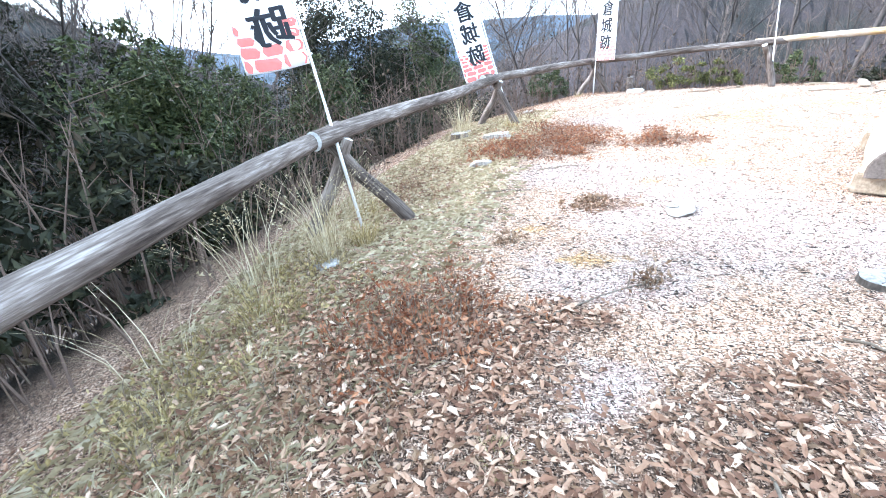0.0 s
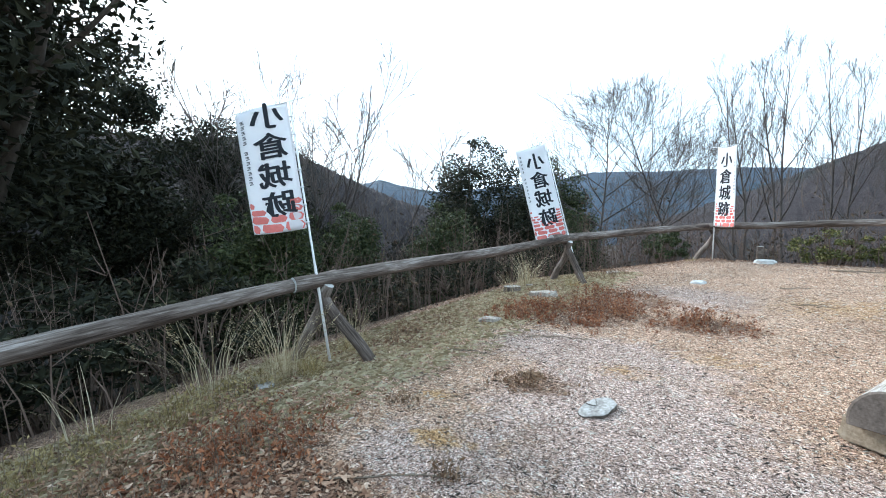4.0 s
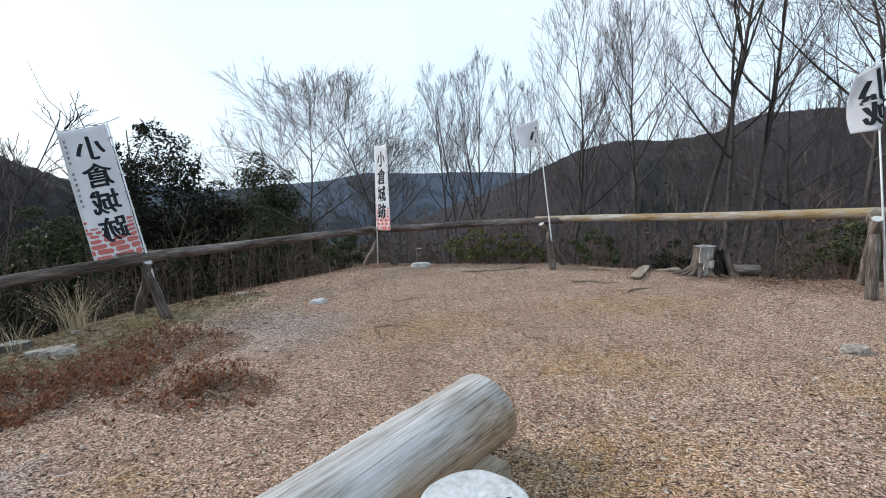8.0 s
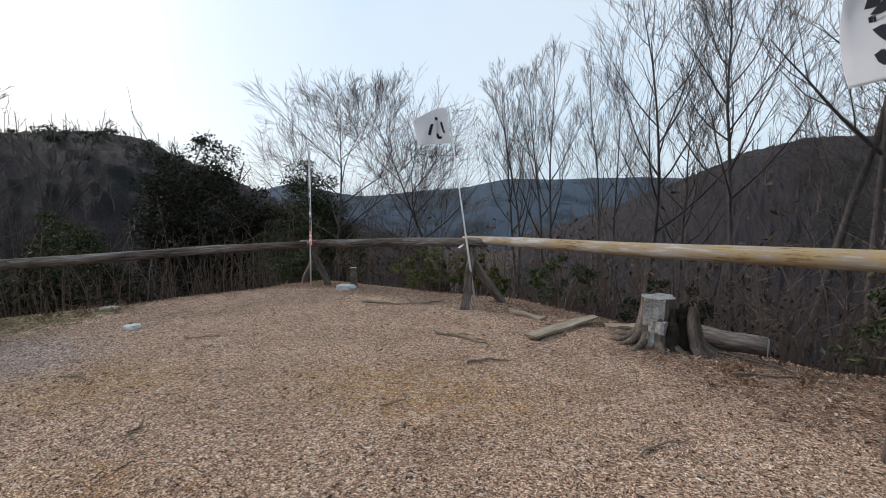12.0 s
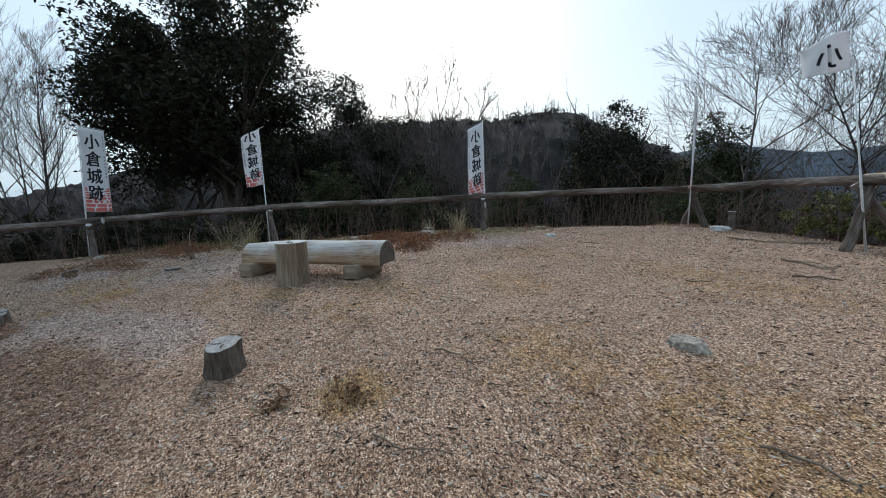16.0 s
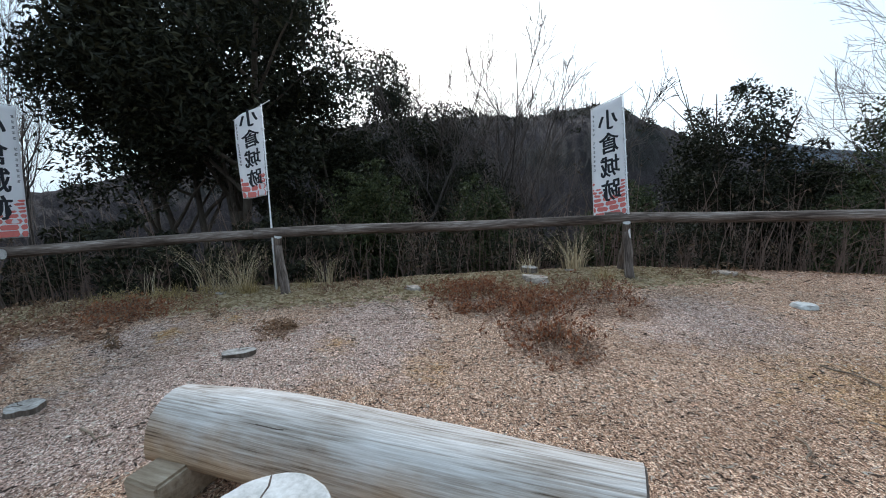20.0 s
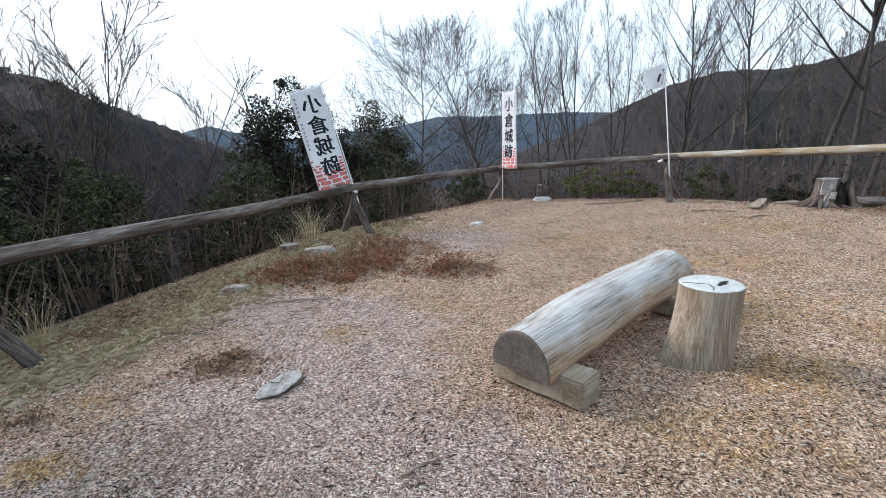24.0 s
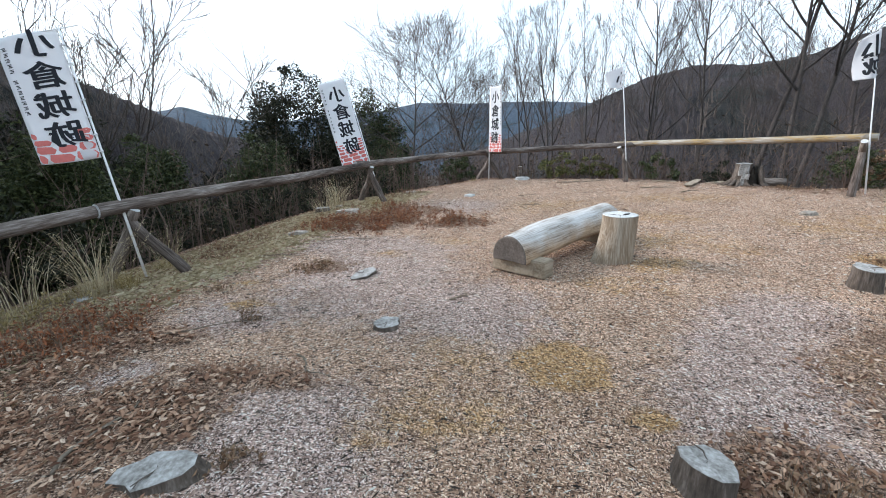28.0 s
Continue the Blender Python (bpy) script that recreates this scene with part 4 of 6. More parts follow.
def build_big_stump():
    st = thing("old_stump", "large old stump with split pale side and rotten black heart", "tree stump", on(6.12, 12.2), turn=-20)
    body, face, _ = stump_shape(0.145, 0.47, 51.0, 40, 0.75, 0.45, (0.03, 0), 16)
    part("bark", body, STUMP_BARK, st, "ridged grey bark")
    part("cut_face", face, CUT_GREY, st, "weathered sawn top")
    rng = random.Random(52)
    # crumbling uprights of the rotten side, black within and barked without
    for k in range(13):
        a, r = rng.uniform(0, 6.28), rng.uniform(0.02, 0.11)
        x, y = 0.21 + r * math.cos(a), -0.02 + r * math.sin(a)
        h = rng.uniform(0.24, 0.46) - 0.5 * max(0.0, x - 0.24)
        w = rng.uniform(0.028, 0.052)
        pts = [Vector((x + 0.25 * (x - 0.2) * (1 - s), y + 0.3 * y * (1 - s), -0.03 + (h + 0.03) * s)) + Vector((rng.gauss(0, 0.008), rng.gauss(0, 0.008), 0)) for s in (0, 0.25, 0.5, 0.75, 0.92, 1)]
        part("rotten_upright", Tubes().add(pts, [w * 1.3, w * 1.1, w * rng.uniform(0.8, 1.1), w * rng.uniform(0.7, 1.0), w * 0.6, w * 0.15], 7).data(False), CHARRED, st, "crumbling black rotten wood")
    for k in range(5):
        a = -0.55 + k * 0.42 + rng.uniform(-0.1, 0.1)
        c, q = math.cos(a), math.sin(a)
        h = rng.uniform(0.22, 0.42)
        pts = [(0.22 + c * e, -0.02 + q * e, z) for e, z in ((0.27, -0.02), (0.18, 0.06), (0.14, h * 0.5), (0.125, h * 0.8), (0.12, h))]
        part("bark_stave", Tubes().add(pts, [0.05, 0.05, 0.045, 0.035, 0.012], 6).data(False), STUMP_BARK, st, "ragged standing bark")
    for k in range(6):
        a = 3.0 + k * 0.55 + rng.uniform(-0.15, 0.15)
        c, q, l = math.cos(a), math.sin(a), rng.uniform(0.36, 0.55)
        pts = [(c * 0.12, q * 0.12, 0.13), (c * 0.24, q * 0.24, 0.045), (c * l, q * l + 0.04 * math.sin(k), -0.015)]
        part("root", Tubes().add(pts, [0.055, 0.035, 0.012], 7).data(), STUMP_BARK, st)
    for p, s, t in (((0.03, -0.13, 0.34), (0.17, 0.09, 0.26), 8), ((0.07, -0.16, 0.21), (0.14, 0.07, 0.12), -4), ((0.02, -0.18, 0.07), (0.07, 0.06, 0.19), 4)):
        bm = bmesh.new()
        bmesh.ops.create_cube(bm, size=1.0)
        bmesh.ops.scale(bm, vec=s, verts=bm.verts)
        bmesh.ops.subdivide_edges(bm, edges=bm.edges[:], cuts=4, use_grid_fill=True)
        for vert in bm.verts:
            q = Vector((vert.co.x * 30, vert.co.y * 30, vert.co.z * 5))
            vert.co += Vector((noise.noise(q), noise.noise(q + Vector((3, 0, 0))), 0.8 * noise.noise(q * 1.5 + Vector((0, 7, 0))))) * 0.016
        q = part("split_slab", bm, CUT_GREY, st, "pale split wood face")
        q.matrix_basis = pose(*p, 0, 5, t)


build_big_stump()


def build_pale_stump():
    st = thing("splintered_stump", "stump with a tall white splintered stave and spreading roots", "tree stump", on(10.9, 10.55))
    body, face, _ = stump_shape(0.17, 0.36, 61.0, 30, 0.8, 0.4, (0, 0), 12)
    part("bark", body, STUMP_BARK, st)
    part("cut_face", face, CUT_GREY, st)
    stave = [(-0.12, -0.05, 0.2), (-0.125, -0.05, 0.6), (-0.11, -0.045, 0.9), (-0.10, -0.04, 0.97)]
    part("stave", Tubes().add(stave, [0.055, 0.047, 0.036, 0.012], 7).data(False), CUT_PALE, st, "bare white upright splinter")
    part("sawn_knob", Tubes().add([(0.09, 0.04, 0.2), (0.10, 0.045, 0.48)], [0.075, 0.068], 12).data(False), CUT_GREY, st)
    roots = Tubes()
    rng = random.Random(6)
    for k in range(7):
        a = k * 0.9 + rng.uniform(-0.2, 0.2)
        roots.add([(0.2 * math.cos(a), 0.2 * math.sin(a), 0.16), (0.38 * math.cos(a), 0.38 * math.sin(a), 0.05), (0.62 * math.cos(a + 0.1), 0.62 * math.sin(a + 0.1), -0.03)], [0.06, 0.04, 0.015], 7)
    part("roots", roots.data(), STUMP_BARK, st, "spreading surface roots")


build_pale_stump()


# ---- stones, planks, fallen wood ----
def build_rock(x, y, sx, sy, sz, seed, label, material=STONE, turn=0.0, lift=0.0):
    bm = bmesh.new()
    bmesh.ops.create_icosphere(bm, subdivisions=3, radius=1.0)
    for vert in bm.verts:
        c = vert.co.copy()
        k = 1 + 0.28 * noise.noise(c * 1.3 + Vector((seed, 0, 0))) + 0.06 * noise.noise(c * 5 + Vector((seed, 0, 0)))
        q = round(k * 5 + 2 * noise.cell(c * 1.6 + Vector((seed, 3, 0)))) / 5
        k = 0.55 * k + 0.45 * max(0.6, min(1.25, q))
        vert.co = Vector((c.x * k * sx, c.y * k * sy, max(-0.35, min(0.55, c.z * k + 0.12 * c.x)) * sz))
    me = bpy.data.meshes.new("stone")
    bm.to_mesh(me)
    bm.free()
    me.materials.append(material)
    ob = new("stone", me)
    ob.matrix_world = pose(x, y, ground_z(x, y) + lift, 0, 0, turn)
    return tagged(ob, label, "stone", "loose stones")


build_rock(-1.60, 7.24, 0.14, 0.08, 0.09, 2, "pale flat stone at the edge of dead brush", STONE, 40)
build_rock(-1.50, 8.85, 0.22, 0.11, 0.14, 3, "pale long flat stone among brown leaves", STONE, 30)
build_rock(-1.05, 11.3, 0.16, 0.08, 0.08, 4, "flat grey stone near the fence", STONE, 50)
build_rock(0.40, 10.78, 0.11, 0.08, 0.08, 5, "small pale stone on the wood chips", CUT_PALE, 0)
build_rock(5.64, 8.80, 0.125, 0.07, 0.075, 6, "flat grey stone half sunk in wood chips", STONE, 15, 0.01)
build_rock(1.43, 13.62, 0.20, 0.12, 0.09, 7, "pale flat stone resting by a thin stump", CUT_PALE, 10, 0.03)
build_rock(-2.44, 4.76, 0.10, 0.07, 0.06, 8, "small bluish stone among leaves", CUT_GREY, 10)
build_rock(-2.05, 9.6, 0.08, 0.05, 0.06, 9, "small pale stone near the fence", STONE, 70)
build_rock(9.03, 8.77, 0.24, 0.14, 0.07, 10, "flat dark stone on bare soil", STONE, 70)
build_rock(7.55, 8.60, 0.05, 0.04, 0.05, 11, "small white stone on bare soil", CUT_PALE, 70)
build_rock(-1.66, 2.58, 0.17, 0.09, 0.09, 12, "pale stone under the fence rail", STONE, 15)


def build_plank(x, y, length, width, turn, seed, label):
    bm = bmesh.new()
    bmesh.ops.create_cube(bm, size=1.0)
    bmesh.ops.scale(bm, vec=(length, width, 0.030), verts=bm.verts)
    bmesh.ops.subdivide_edges(bm, edges=bm.edges[:], cuts=7, use_grid_fill=True)
    for vert in bm.verts:
        t = vert.co.x / length
        split = 0.35 * noise.noise((vert.co.y * 40, seed, 0))
        vert.co.y = vert.co.y * (1 - 0.6 * max(0, t) - 0.25 * noise.noise((t * 5, seed, 0))) + 0.05 * length * noise.noise((t * 1.8, seed, 5))
        vert.co.x += split * abs(t) * 0.5 * length * 0.4
        vert.co.z = vert.co.z * (1 - 0.5 * abs(t)) + noise.noise((t * 3, vert.co.y * 9, seed)) * 0.018
    me = bpy.data.meshes.new("slab")
    bm.to_mesh(me)
    bm.free()
    me.materials.append(BLOCK_WOOD)
    ob = new("wood_slab", me)
    ob.matrix_world = pose(x, y, ground_z(x, y) + 0.03, 2, 0, turn)
    return tagged(ob, label, "wood offcut", "wood offcuts by the old stump")


build_plank(5.25, 12.35, 1.15, 0.16, 62, 1, "long split bark slab lying on the wood chips")
build_plank(5.85, 12.75, 0.42, 0.14, 15, 2, "short pale split slab behind the old stump")
build_plank(4.75, 12.75, 0.5, 0.10, 150, 3, "thin split offcut near the fence")


def build_lying_log(p, q, r, seed, label):
    ob = thing("fallen_log", label, "log", p)
    add_log("trunk", p, q, r, r * 0.9, seed, BARK_GREY, ob, n=8, sides=12, wob=0.03)


build_lying_log((6.35, 12.55, 0.02), (7.05, 12.3, 0.0), 0.10, 71, "grey cut log lying behind the old stump")


def build_branch(x, y, length, turn, r, seed, label="thin fallen branch on the wood chips"):
    rng = random.Random(seed)
    t = Tubes()
    a = radians(turn)
    pts = []
    for i in range(8):
        s = i / 7
        px, py = x + math.cos(a) * length * (s - 0.5) + 0.04 * math.sin(s * 6 + seed), y + math.sin(a) * length * (s - 0.5) + 0.03 * math.cos(s * 5 + seed)
        pts.append(Vector((px, py, ground_z(px, py) + r * 0.8 + 0.012 * math.sin(s * 9 + seed) ** 2)))
    t.add(pts, [r * (1 - 0.6 * i / 7) for i in range(8)], 6)
    for k in range(rng.randint(1, 3)):
        i = rng.randint(2, 5)
        b = a + rng.choice((-1, 1)) * rng.uniform(0.4, 0.9)
        l = length * rng.uniform(0.12, 0.28)
        e = pts[i] + Vector((math.cos(b) * l, math.sin(b) * l, 0.01))
        e.z = ground_z(e.x, e.y) + 0.012
        t.add([pts[i], (pts[i] + e) / 2 + Vector((0, 0, 0.01)), e], [r * 0.5, r * 0.4, r * 0.2], 5)
    ob = new("fallen_branch", mesh_of("fallen_branch", t.v, t.f, DEAD_STICK, True))
    tagged(ob, label, "branch", "fallen branches")


for row in ((2.85, 12.82, 1.15, 2, 0.016), (4.35, 11.62, 0.65, -12, 0.014), (4.76, 11.1, 0.35, 15, 0.012), (3.4, 13.1, 0.5, 60, 0.012), (1.6, 10.76, 0.4, 20, 0.010), (-0.6, 7.0, 0.7, 20, 0.007), (-0.35, 3.2, 0.5, 100, 0.011), (-0.7, 4.3, 0.9, 30, 0.006), (1.15, 5.15, 0.25, 70, 0.008),
            (0.4, 3.9, 0.4, -30, 0.007), (5.2, 7.5, 0.35, 30, 0.007), (5.9, 7.05, 0.45, 50, 0.006), (6.6, 8.45, 0.3, 20, 0.007), (3.1, 9.2, 0.3, -40, 0.008), (1.7, 9.6, 0.35, 10, 0.007), (6.95, 12.0, 0.9, -30, 0.012), (7.0, 11.6, 0.8, 10, 0.010), (-1.2, 6.2, 0.5, 10, 0.006), (4.4, 10.2, 0.3, 80, 0.007), (2.2, 8.6, 0.3, -20, 0.006), (6.1, 10.2, 0.4, 50, 0.007)):
    build_branch(*row, seed=int(row[0] * 37 + row[1] * 11))


# ---- grasses, dead brush, shrubs ----
def blade_set(rng, n, spread, height, width, lean, seed_head=0.0):
    v, f = [], []
    for _ in range(n):
        a, r = rng.uniform(0, 6.28), spread * math.sqrt(rng.random())
        bx, by = r * math.cos(a), r * math.sin(a)
        h = height * rng.uniform(0.45, 1.0)
        da = a + rng.uniform(-0.9, 0.9)
        k = lean * rng.uniform(0.3, 1.2)
        w = width * rng.uniform(0.6, 1.2)
        px, py = -math.sin(da) * w, math.cos(da) * w
        first = len(v)
        for s in (0, 0.4, 0.75, 1.0):
            x, y, z = bx + math.cos(da) * k * h * s * s, by + math.sin(da) * k * h * s * s, h * (s - 0.25 * k * s * s) - 0.02
            ww = 1 - 0.85 * s
            v += [(x - px * ww, y - py * ww, z), (x + px * ww, y + py * ww, z)]
        f += [(first + 2 * i, first + 2 * i + 1, first + 2 * i + 3, first + 2 * i + 2) for i in range(3)]
        if seed_head and rng.random() < seed_head:
            tip = Vector((x, y, z))
            for q in range(14):
                b = tip - Vector((math.cos(da) * k * h * 0.025 * q, math.sin(da) * k * h * 0.025 * q, 0.018 * q * (1 - 0.6 * k)))
                d = Vector((rng.uniform(-1, 1), rng.uniform(-1, 1), rng.uniform(-0.2, 0.8))).normalized() * 0.022
                i0 = len(v)
                v += [tuple(b), tuple(b + d * 0.5 + Vector((0, 0, 0.004))), tuple(b + d), tuple(b + d * 0.5 - Vector((0, 0, 0.004)))]
                f.append((i0, i0 + 1, i0 + 2, i0 + 3))
    return v, f


def build_tuft(x, y, n, spread, height, lean, material, seed, label, heads=0.0, name="grass_tuft"):
    ob = thing(name, label, "grass", on(x, y), "grass tufts by the fence")
    part("grass_tangle", blade_set(random.Random(seed), n, spread, height, 0.0035, lean, heads), material, ob, kind="stuff")
    return ob


rng = random.Random(31)
PAMPAS = "tall dry silver grass with feathery heads by the fence"
for x, y, n, sp, h, ln, hd in ((-2.52, 5.02, 110, 0.13, 0.80, 0.8, 0.2), (-2.80, 4.55, 60, 0.20, 0.95, 0.9, 0.3), (-2.85, 3.75, 28, 0.2, 0.6, 0.9, 0.12), (-2.75, 6.1, 50, 0.12, 0.6, 0.7, 0.15), (-2.15, 9.75, 120, 0.16, 0.75, 0.8, 0.12), (-2.1, 9.0, 60, 0.14, 0.45, 0.8, 0.05)):
    build_tuft(x, y, n, sp, h, ln, STRAW, rng.randint(0, 9999), PAMPAS, hd, "silver_grass")
for x, y, n, sp, h in ((-2.28, 5.15, 170, 0.11, 0.24), (-2.45, 4.85, 140, 0.14, 0.28), (-2.5, 4.1, 160, 0.2, 0.26), (-1.9, 5.85, 60, 0.14, 0.12), (-2.5, 5.85, 90, 0.15, 0.22), (-1.9, 3.2, 60, 0.07, 0.12), (-2.2, 3.0, 60, 0.08, 0.16), (-1.15, 3.3, 60, 0.07, 0.07), (-2.5, 3.3, 90, 0.15, 0.22), (-1.35, 9.75, 80, 0.12, 0.2), (-1.95, 8.2, 60, 0.12, 0.18), (0.1, 13.5, 50, 0.12, 0.15), (5.3, 6.85, 70, 0.2, 0.08), (5.35, 6.4, 50, 0.14, 0.08), (-1.1, 5.1, 40, 0.1, 0.08), (-2.3, 3.7, 70, 0.12, 0.2), (5.3, 6.75, 50, 0.16, 0.10)):
    build_tuft(x, y, n, sp, h, 0.8, GREEN_GRASS if rng.random() < 0.5 else STRAW, rng.randint(0, 9999), "low half-dry grass tuft growing through leaves")


def brush_mesh(rng, n, rx, ry, height, leaves):
    """Dead brush: thin upright stems with curled leaves."""
    t = Tubes()
    lv, lf = [], []
    for _ in range(n):
        x, y = rng.gauss(0, rx * 0.55), rng.gauss(0, ry * 0.55)
        if noise.noise((x * 3.5, y * 3.5, n * 0.1)) < -0.12:
            continue
        r = math.hypot(x / rx, y / ry)
        h = height * rng.uniform(0.25, 1.0) * max(0.3, 1.1 - 0.5 * r)
        dx, dy = rng.uniform(-0.5, 0.5) * h, rng.uniform(-0.5, 0.5) * h
        pts = [Vector((x, y, -0.02)), Vector((x + dx * 0.4, y + dy * 0.4, h * 0.55)), Vector((x + dx, y + dy, h))]
        t.add(pts, [0.0028, 0.002, 0.001], 3, False)
        for _ in range(int(leaves * 1.5)):
            s = rng.uniform(0.0, 1) ** 1.3
            b = pts[0].lerp(pts[2], s) + Vector((rng.gauss(0, 0.02), rng.gauss(0, 0.02), rng.gauss(0, 0.012)))
            add_leaf(lv, lf, b, rng.uniform(0.011, 0.024), rng)
    return t, lv, lf


def add_leaf(v, f, at, size, rng, flat=0.0):
    d = Vector((rng.gauss(0, 1), rng.gauss(0, 1), rng.gauss(0, 1 - flat))).normalized()
    u = Vector((rng.gauss(0, 1), rng.gauss(0, 1), rng.gauss(0, 1 - flat)))
    u = (u - d * u.dot(d)).normalized() * (size * 0.42)
    nrm = d.cross(u).normalized() * (size * 0.22)
    i = len(v)
    v += [tuple(at - d * size), tuple(at + u + nrm), tuple(at + d * size), tuple(at - u + nrm)]
    f += [(i, i + 1, i + 2), (i, i + 2, i + 3)]


def build_brush(x, y, n, rx, ry, h, leaves, seed, label, leaf=RUSSET):
    ob = thing("dead_brush", label, "shrub", on(x, y), "patches of dead brush")
    t, lv, lf = brush_mesh(random.Random(seed), n, rx, ry, h, leaves)
    part("stem_tangle", t.data(), DEAD_STICK, ob, kind="stuff")
    part("foliage", (lv, lf), leaf, ob, "curled russet leaves", "stuff")


build_brush(-1.20, 7.95, 280, 0.60, 0.60, 0.20, 8, 1, "russet dead brush patch spreading over leaves", RED_BRUSH)
build_brush(-0.45, 8.35, 280, 0.65, 0.50, 0.20, 8, 2, "russet dead brush patch spreading over leaves", RED_BRUSH)
build_brush(-0.70, 7.60, 130, 0.50, 0.30, 0.14, 8, 21, "russet dead brush patch spreading over leaves", RED_BRUSH)
build_brush(0.60, 8.12, 210, 0.42, 0.34, 0.26, 6, 3, "twiggy brown dead brush at the patch's end", RED_BRUSH)
build_brush(-0.85, 9.15, 220, 0.65, 0.50, 0.22, 6, 4, "russet dead brush near the fence", RED_BRUSH)
build_brush(-0.45, 5.85, 90, 0.30, 0.18, 0.08, 7, 5, "low dry leafy clump on the wood chips")
build_brush(-0.42, 4.45, 40, 0.12, 0.10, 0.22, 4, 6, "small twiggy dry plant on the wood chips")
build_brush(-1.55, 4.05, 280, 0.45, 0.50, 0.26, 6, 7, "reddish-brown dead weeds among fallen leaves", RED_BRUSH)
build_brush(-1.85, 3.4, 120, 0.40, 0.40, 0.20, 6, 8, "reddish-brown dead weeds among fallen leaves")
build_brush(2.95, 3.35, 200, 0.36, 0.40, 0.20, 5, 9, "brown dead weeds beside a sawn stump")
build_brush(3.55, 3.55, 90, 0.30, 0.30, 0.30, 3, 10, "thin dry weeds at the leaf litter")
build_brush(5.25, 6.85, 60, 0.28, 0.18, 0.05, 6, 15, "low brown mossy clump on the wood chips")
build_brush(5.2, 6.4, 30, 0.14, 0.12, 0.05, 6, 16, "low brown mossy clump on the wood chips")
build_brush(-2.45, 4.55, 160, 0.32, 0.55, 0.18, 6, 31, "olive-brown low weeds along the fence", GREEN_GRASS)
build_brush(-2.55, 3.45, 160, 0.32, 0.60, 0.20, 6, 32, "olive-brown low weeds along the fence", GREEN_GRASS)
build_brush(-2.15, 6.6, 150, 0.30, 0.65, 0.16, 6, 33, "brown low weeds along the fence")
build_brush(-1.15, 11.0, 130, 0.35, 0.60, 0.14, 6, 34, "brown low weeds along the fence")
build_brush(-2.35, 2.7, 150, 0.40, 0.45, 0.16, 6, 35, "brown low weeds among fallen leaves")
build_brush(6.75, 11.55, 90, 0.40, 0.30, 0.10, 6, 36, "brown twiggy litter by the old stump")
build_brush(-1.2, 5.0, 40, 0.2, 0.14, 0.10, 6, 12, "low dry leafy clump on the wood chips")
build_brush(0.42, 3.12, 40, 0.16, 0.12, 0.10, 5, 14, "low dry weeds by a grey stump")


def leaf_cloud(rng, centers, per, size, flat=0.2):
    """Leaves crowded towards the skin of each clump, so that the crown breaks up into lobes."""
    v, f = [], []
    for c, s in centers:
        for _ in range(per):
            p = Vector((rng.gauss(0, 1), rng.gauss(0, 1), rng.gauss(0, 1))).normalized() * (s * (rng.uniform(0.72, 1.1) if rng.random() < 0.7 else rng.uniform(0.2, 1.35)))
            p.z *= 0.72
            add_leaf(v, f, Vector(c) + p, size * rng.uniform(0.6, 1.25), rng, flat)
    return v, f


def build_shrub(x, y, rx, ry, h, seed, leaf, label, per=110, size=0.036, clumps=46, z=None, name="evergreen_shrub"):
    rng = random.Random(seed)
    g = ground_z(x, y) if z is None else z
    ob = thing(name, label, "shrub", (x, y, g), "shrubs behind the fence")
    t = Tubes()
    centers = []
    for _ in range(clumps):
        a, r = rng.uniform(0, 6.28), math.sqrt(rng.random())
        zz = h * rng.uniform(0.25, 1.0) * (1.05 - 0.5 * r * r)
        c = Vector((rx * r * math.cos(a), ry * r * math.sin(a), zz))
        centers.append((c, 0.10 * (rx + ry + h) / 2.2 * rng.uniform(0.7, 1.3)))
        if rng.random() < 0.6:
            t.add([Vector((c.x * 0.25, c.y * 0.25, -0.1)), c * 0.6 + Vector((0, 0, 0.05)), c], [0.016, 0.010, 0.004], 4, False)
    part("stem_tangle", t.data(), TWIG_DARK, ob, kind="stuff")
    part("foliage", leaf_cloud(rng, centers, per, size), leaf, ob, kind="stuff")
    return ob


build_shrub(2.6, 14.75, 0.8, 0.5, 0.85, 1, LEAF_YELLOW, "yellow-green evergreen shrub behind the log rail", 80, clumps=34)
build_shrub(3.5, 14.55, 0.5, 0.4, 0.75, 2, LEAF_YELLOW, "yellow-green evergreen shrub behind the log rail", 70, clumps=24)
build_shrub(4.9, 14.2, 0.55, 0.45, 0.85, 3, LEAF_OLIVE, "olive evergreen shrub behind the log rail", 60, clumps=26)
build_shrub(6.3, 13.3, 0.5, 0.4, 0.6, 4, LEAF_DARK, "dark low shrub behind the old stump", 50, clumps=24)
build_shrub(8.1, 12.0, 0.7, 0.5, 0.9, 5, LEAF_OLIVE, "brown-green shrub beyond the fence's end", 50)
build_shrub(8.9, 11.6, 0.8, 0.6, 0.95, 6, RUSSET, "brown leafy shrub beyond the fence's end", 50)
build_shrub(13.2, 11.2, 0.6, 0.6, 1.7, 7, LEAF_YELLOW, "yellow-green shrub near the splintered stump", 80)
build_shrub(15.0, 10.6, 0.9, 0.7, 1.2, 8, LEAF_OLIVE, "olive shrub beyond the leaf litter", 70)
build_shrub(16.4, 9.2, 1.0, 0.8, 1.6, 9, LEAF_YELLOW, "yellow-green shrub beyond the leaf litter", 70)
build_shrub(17.6, 7.0, 1.3, 1.1, 2.0, 10, LEAF_OLIVE, "olive shrub beyond the leaf litter", 70)
build_shrub(-0.55, 14.75, 0.5, 0.5, 0.9, 11, LEAF_OLIVE, "yellowish shrub behind the fence corner", 60)
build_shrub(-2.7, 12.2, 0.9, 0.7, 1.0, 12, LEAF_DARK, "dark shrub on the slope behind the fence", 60)
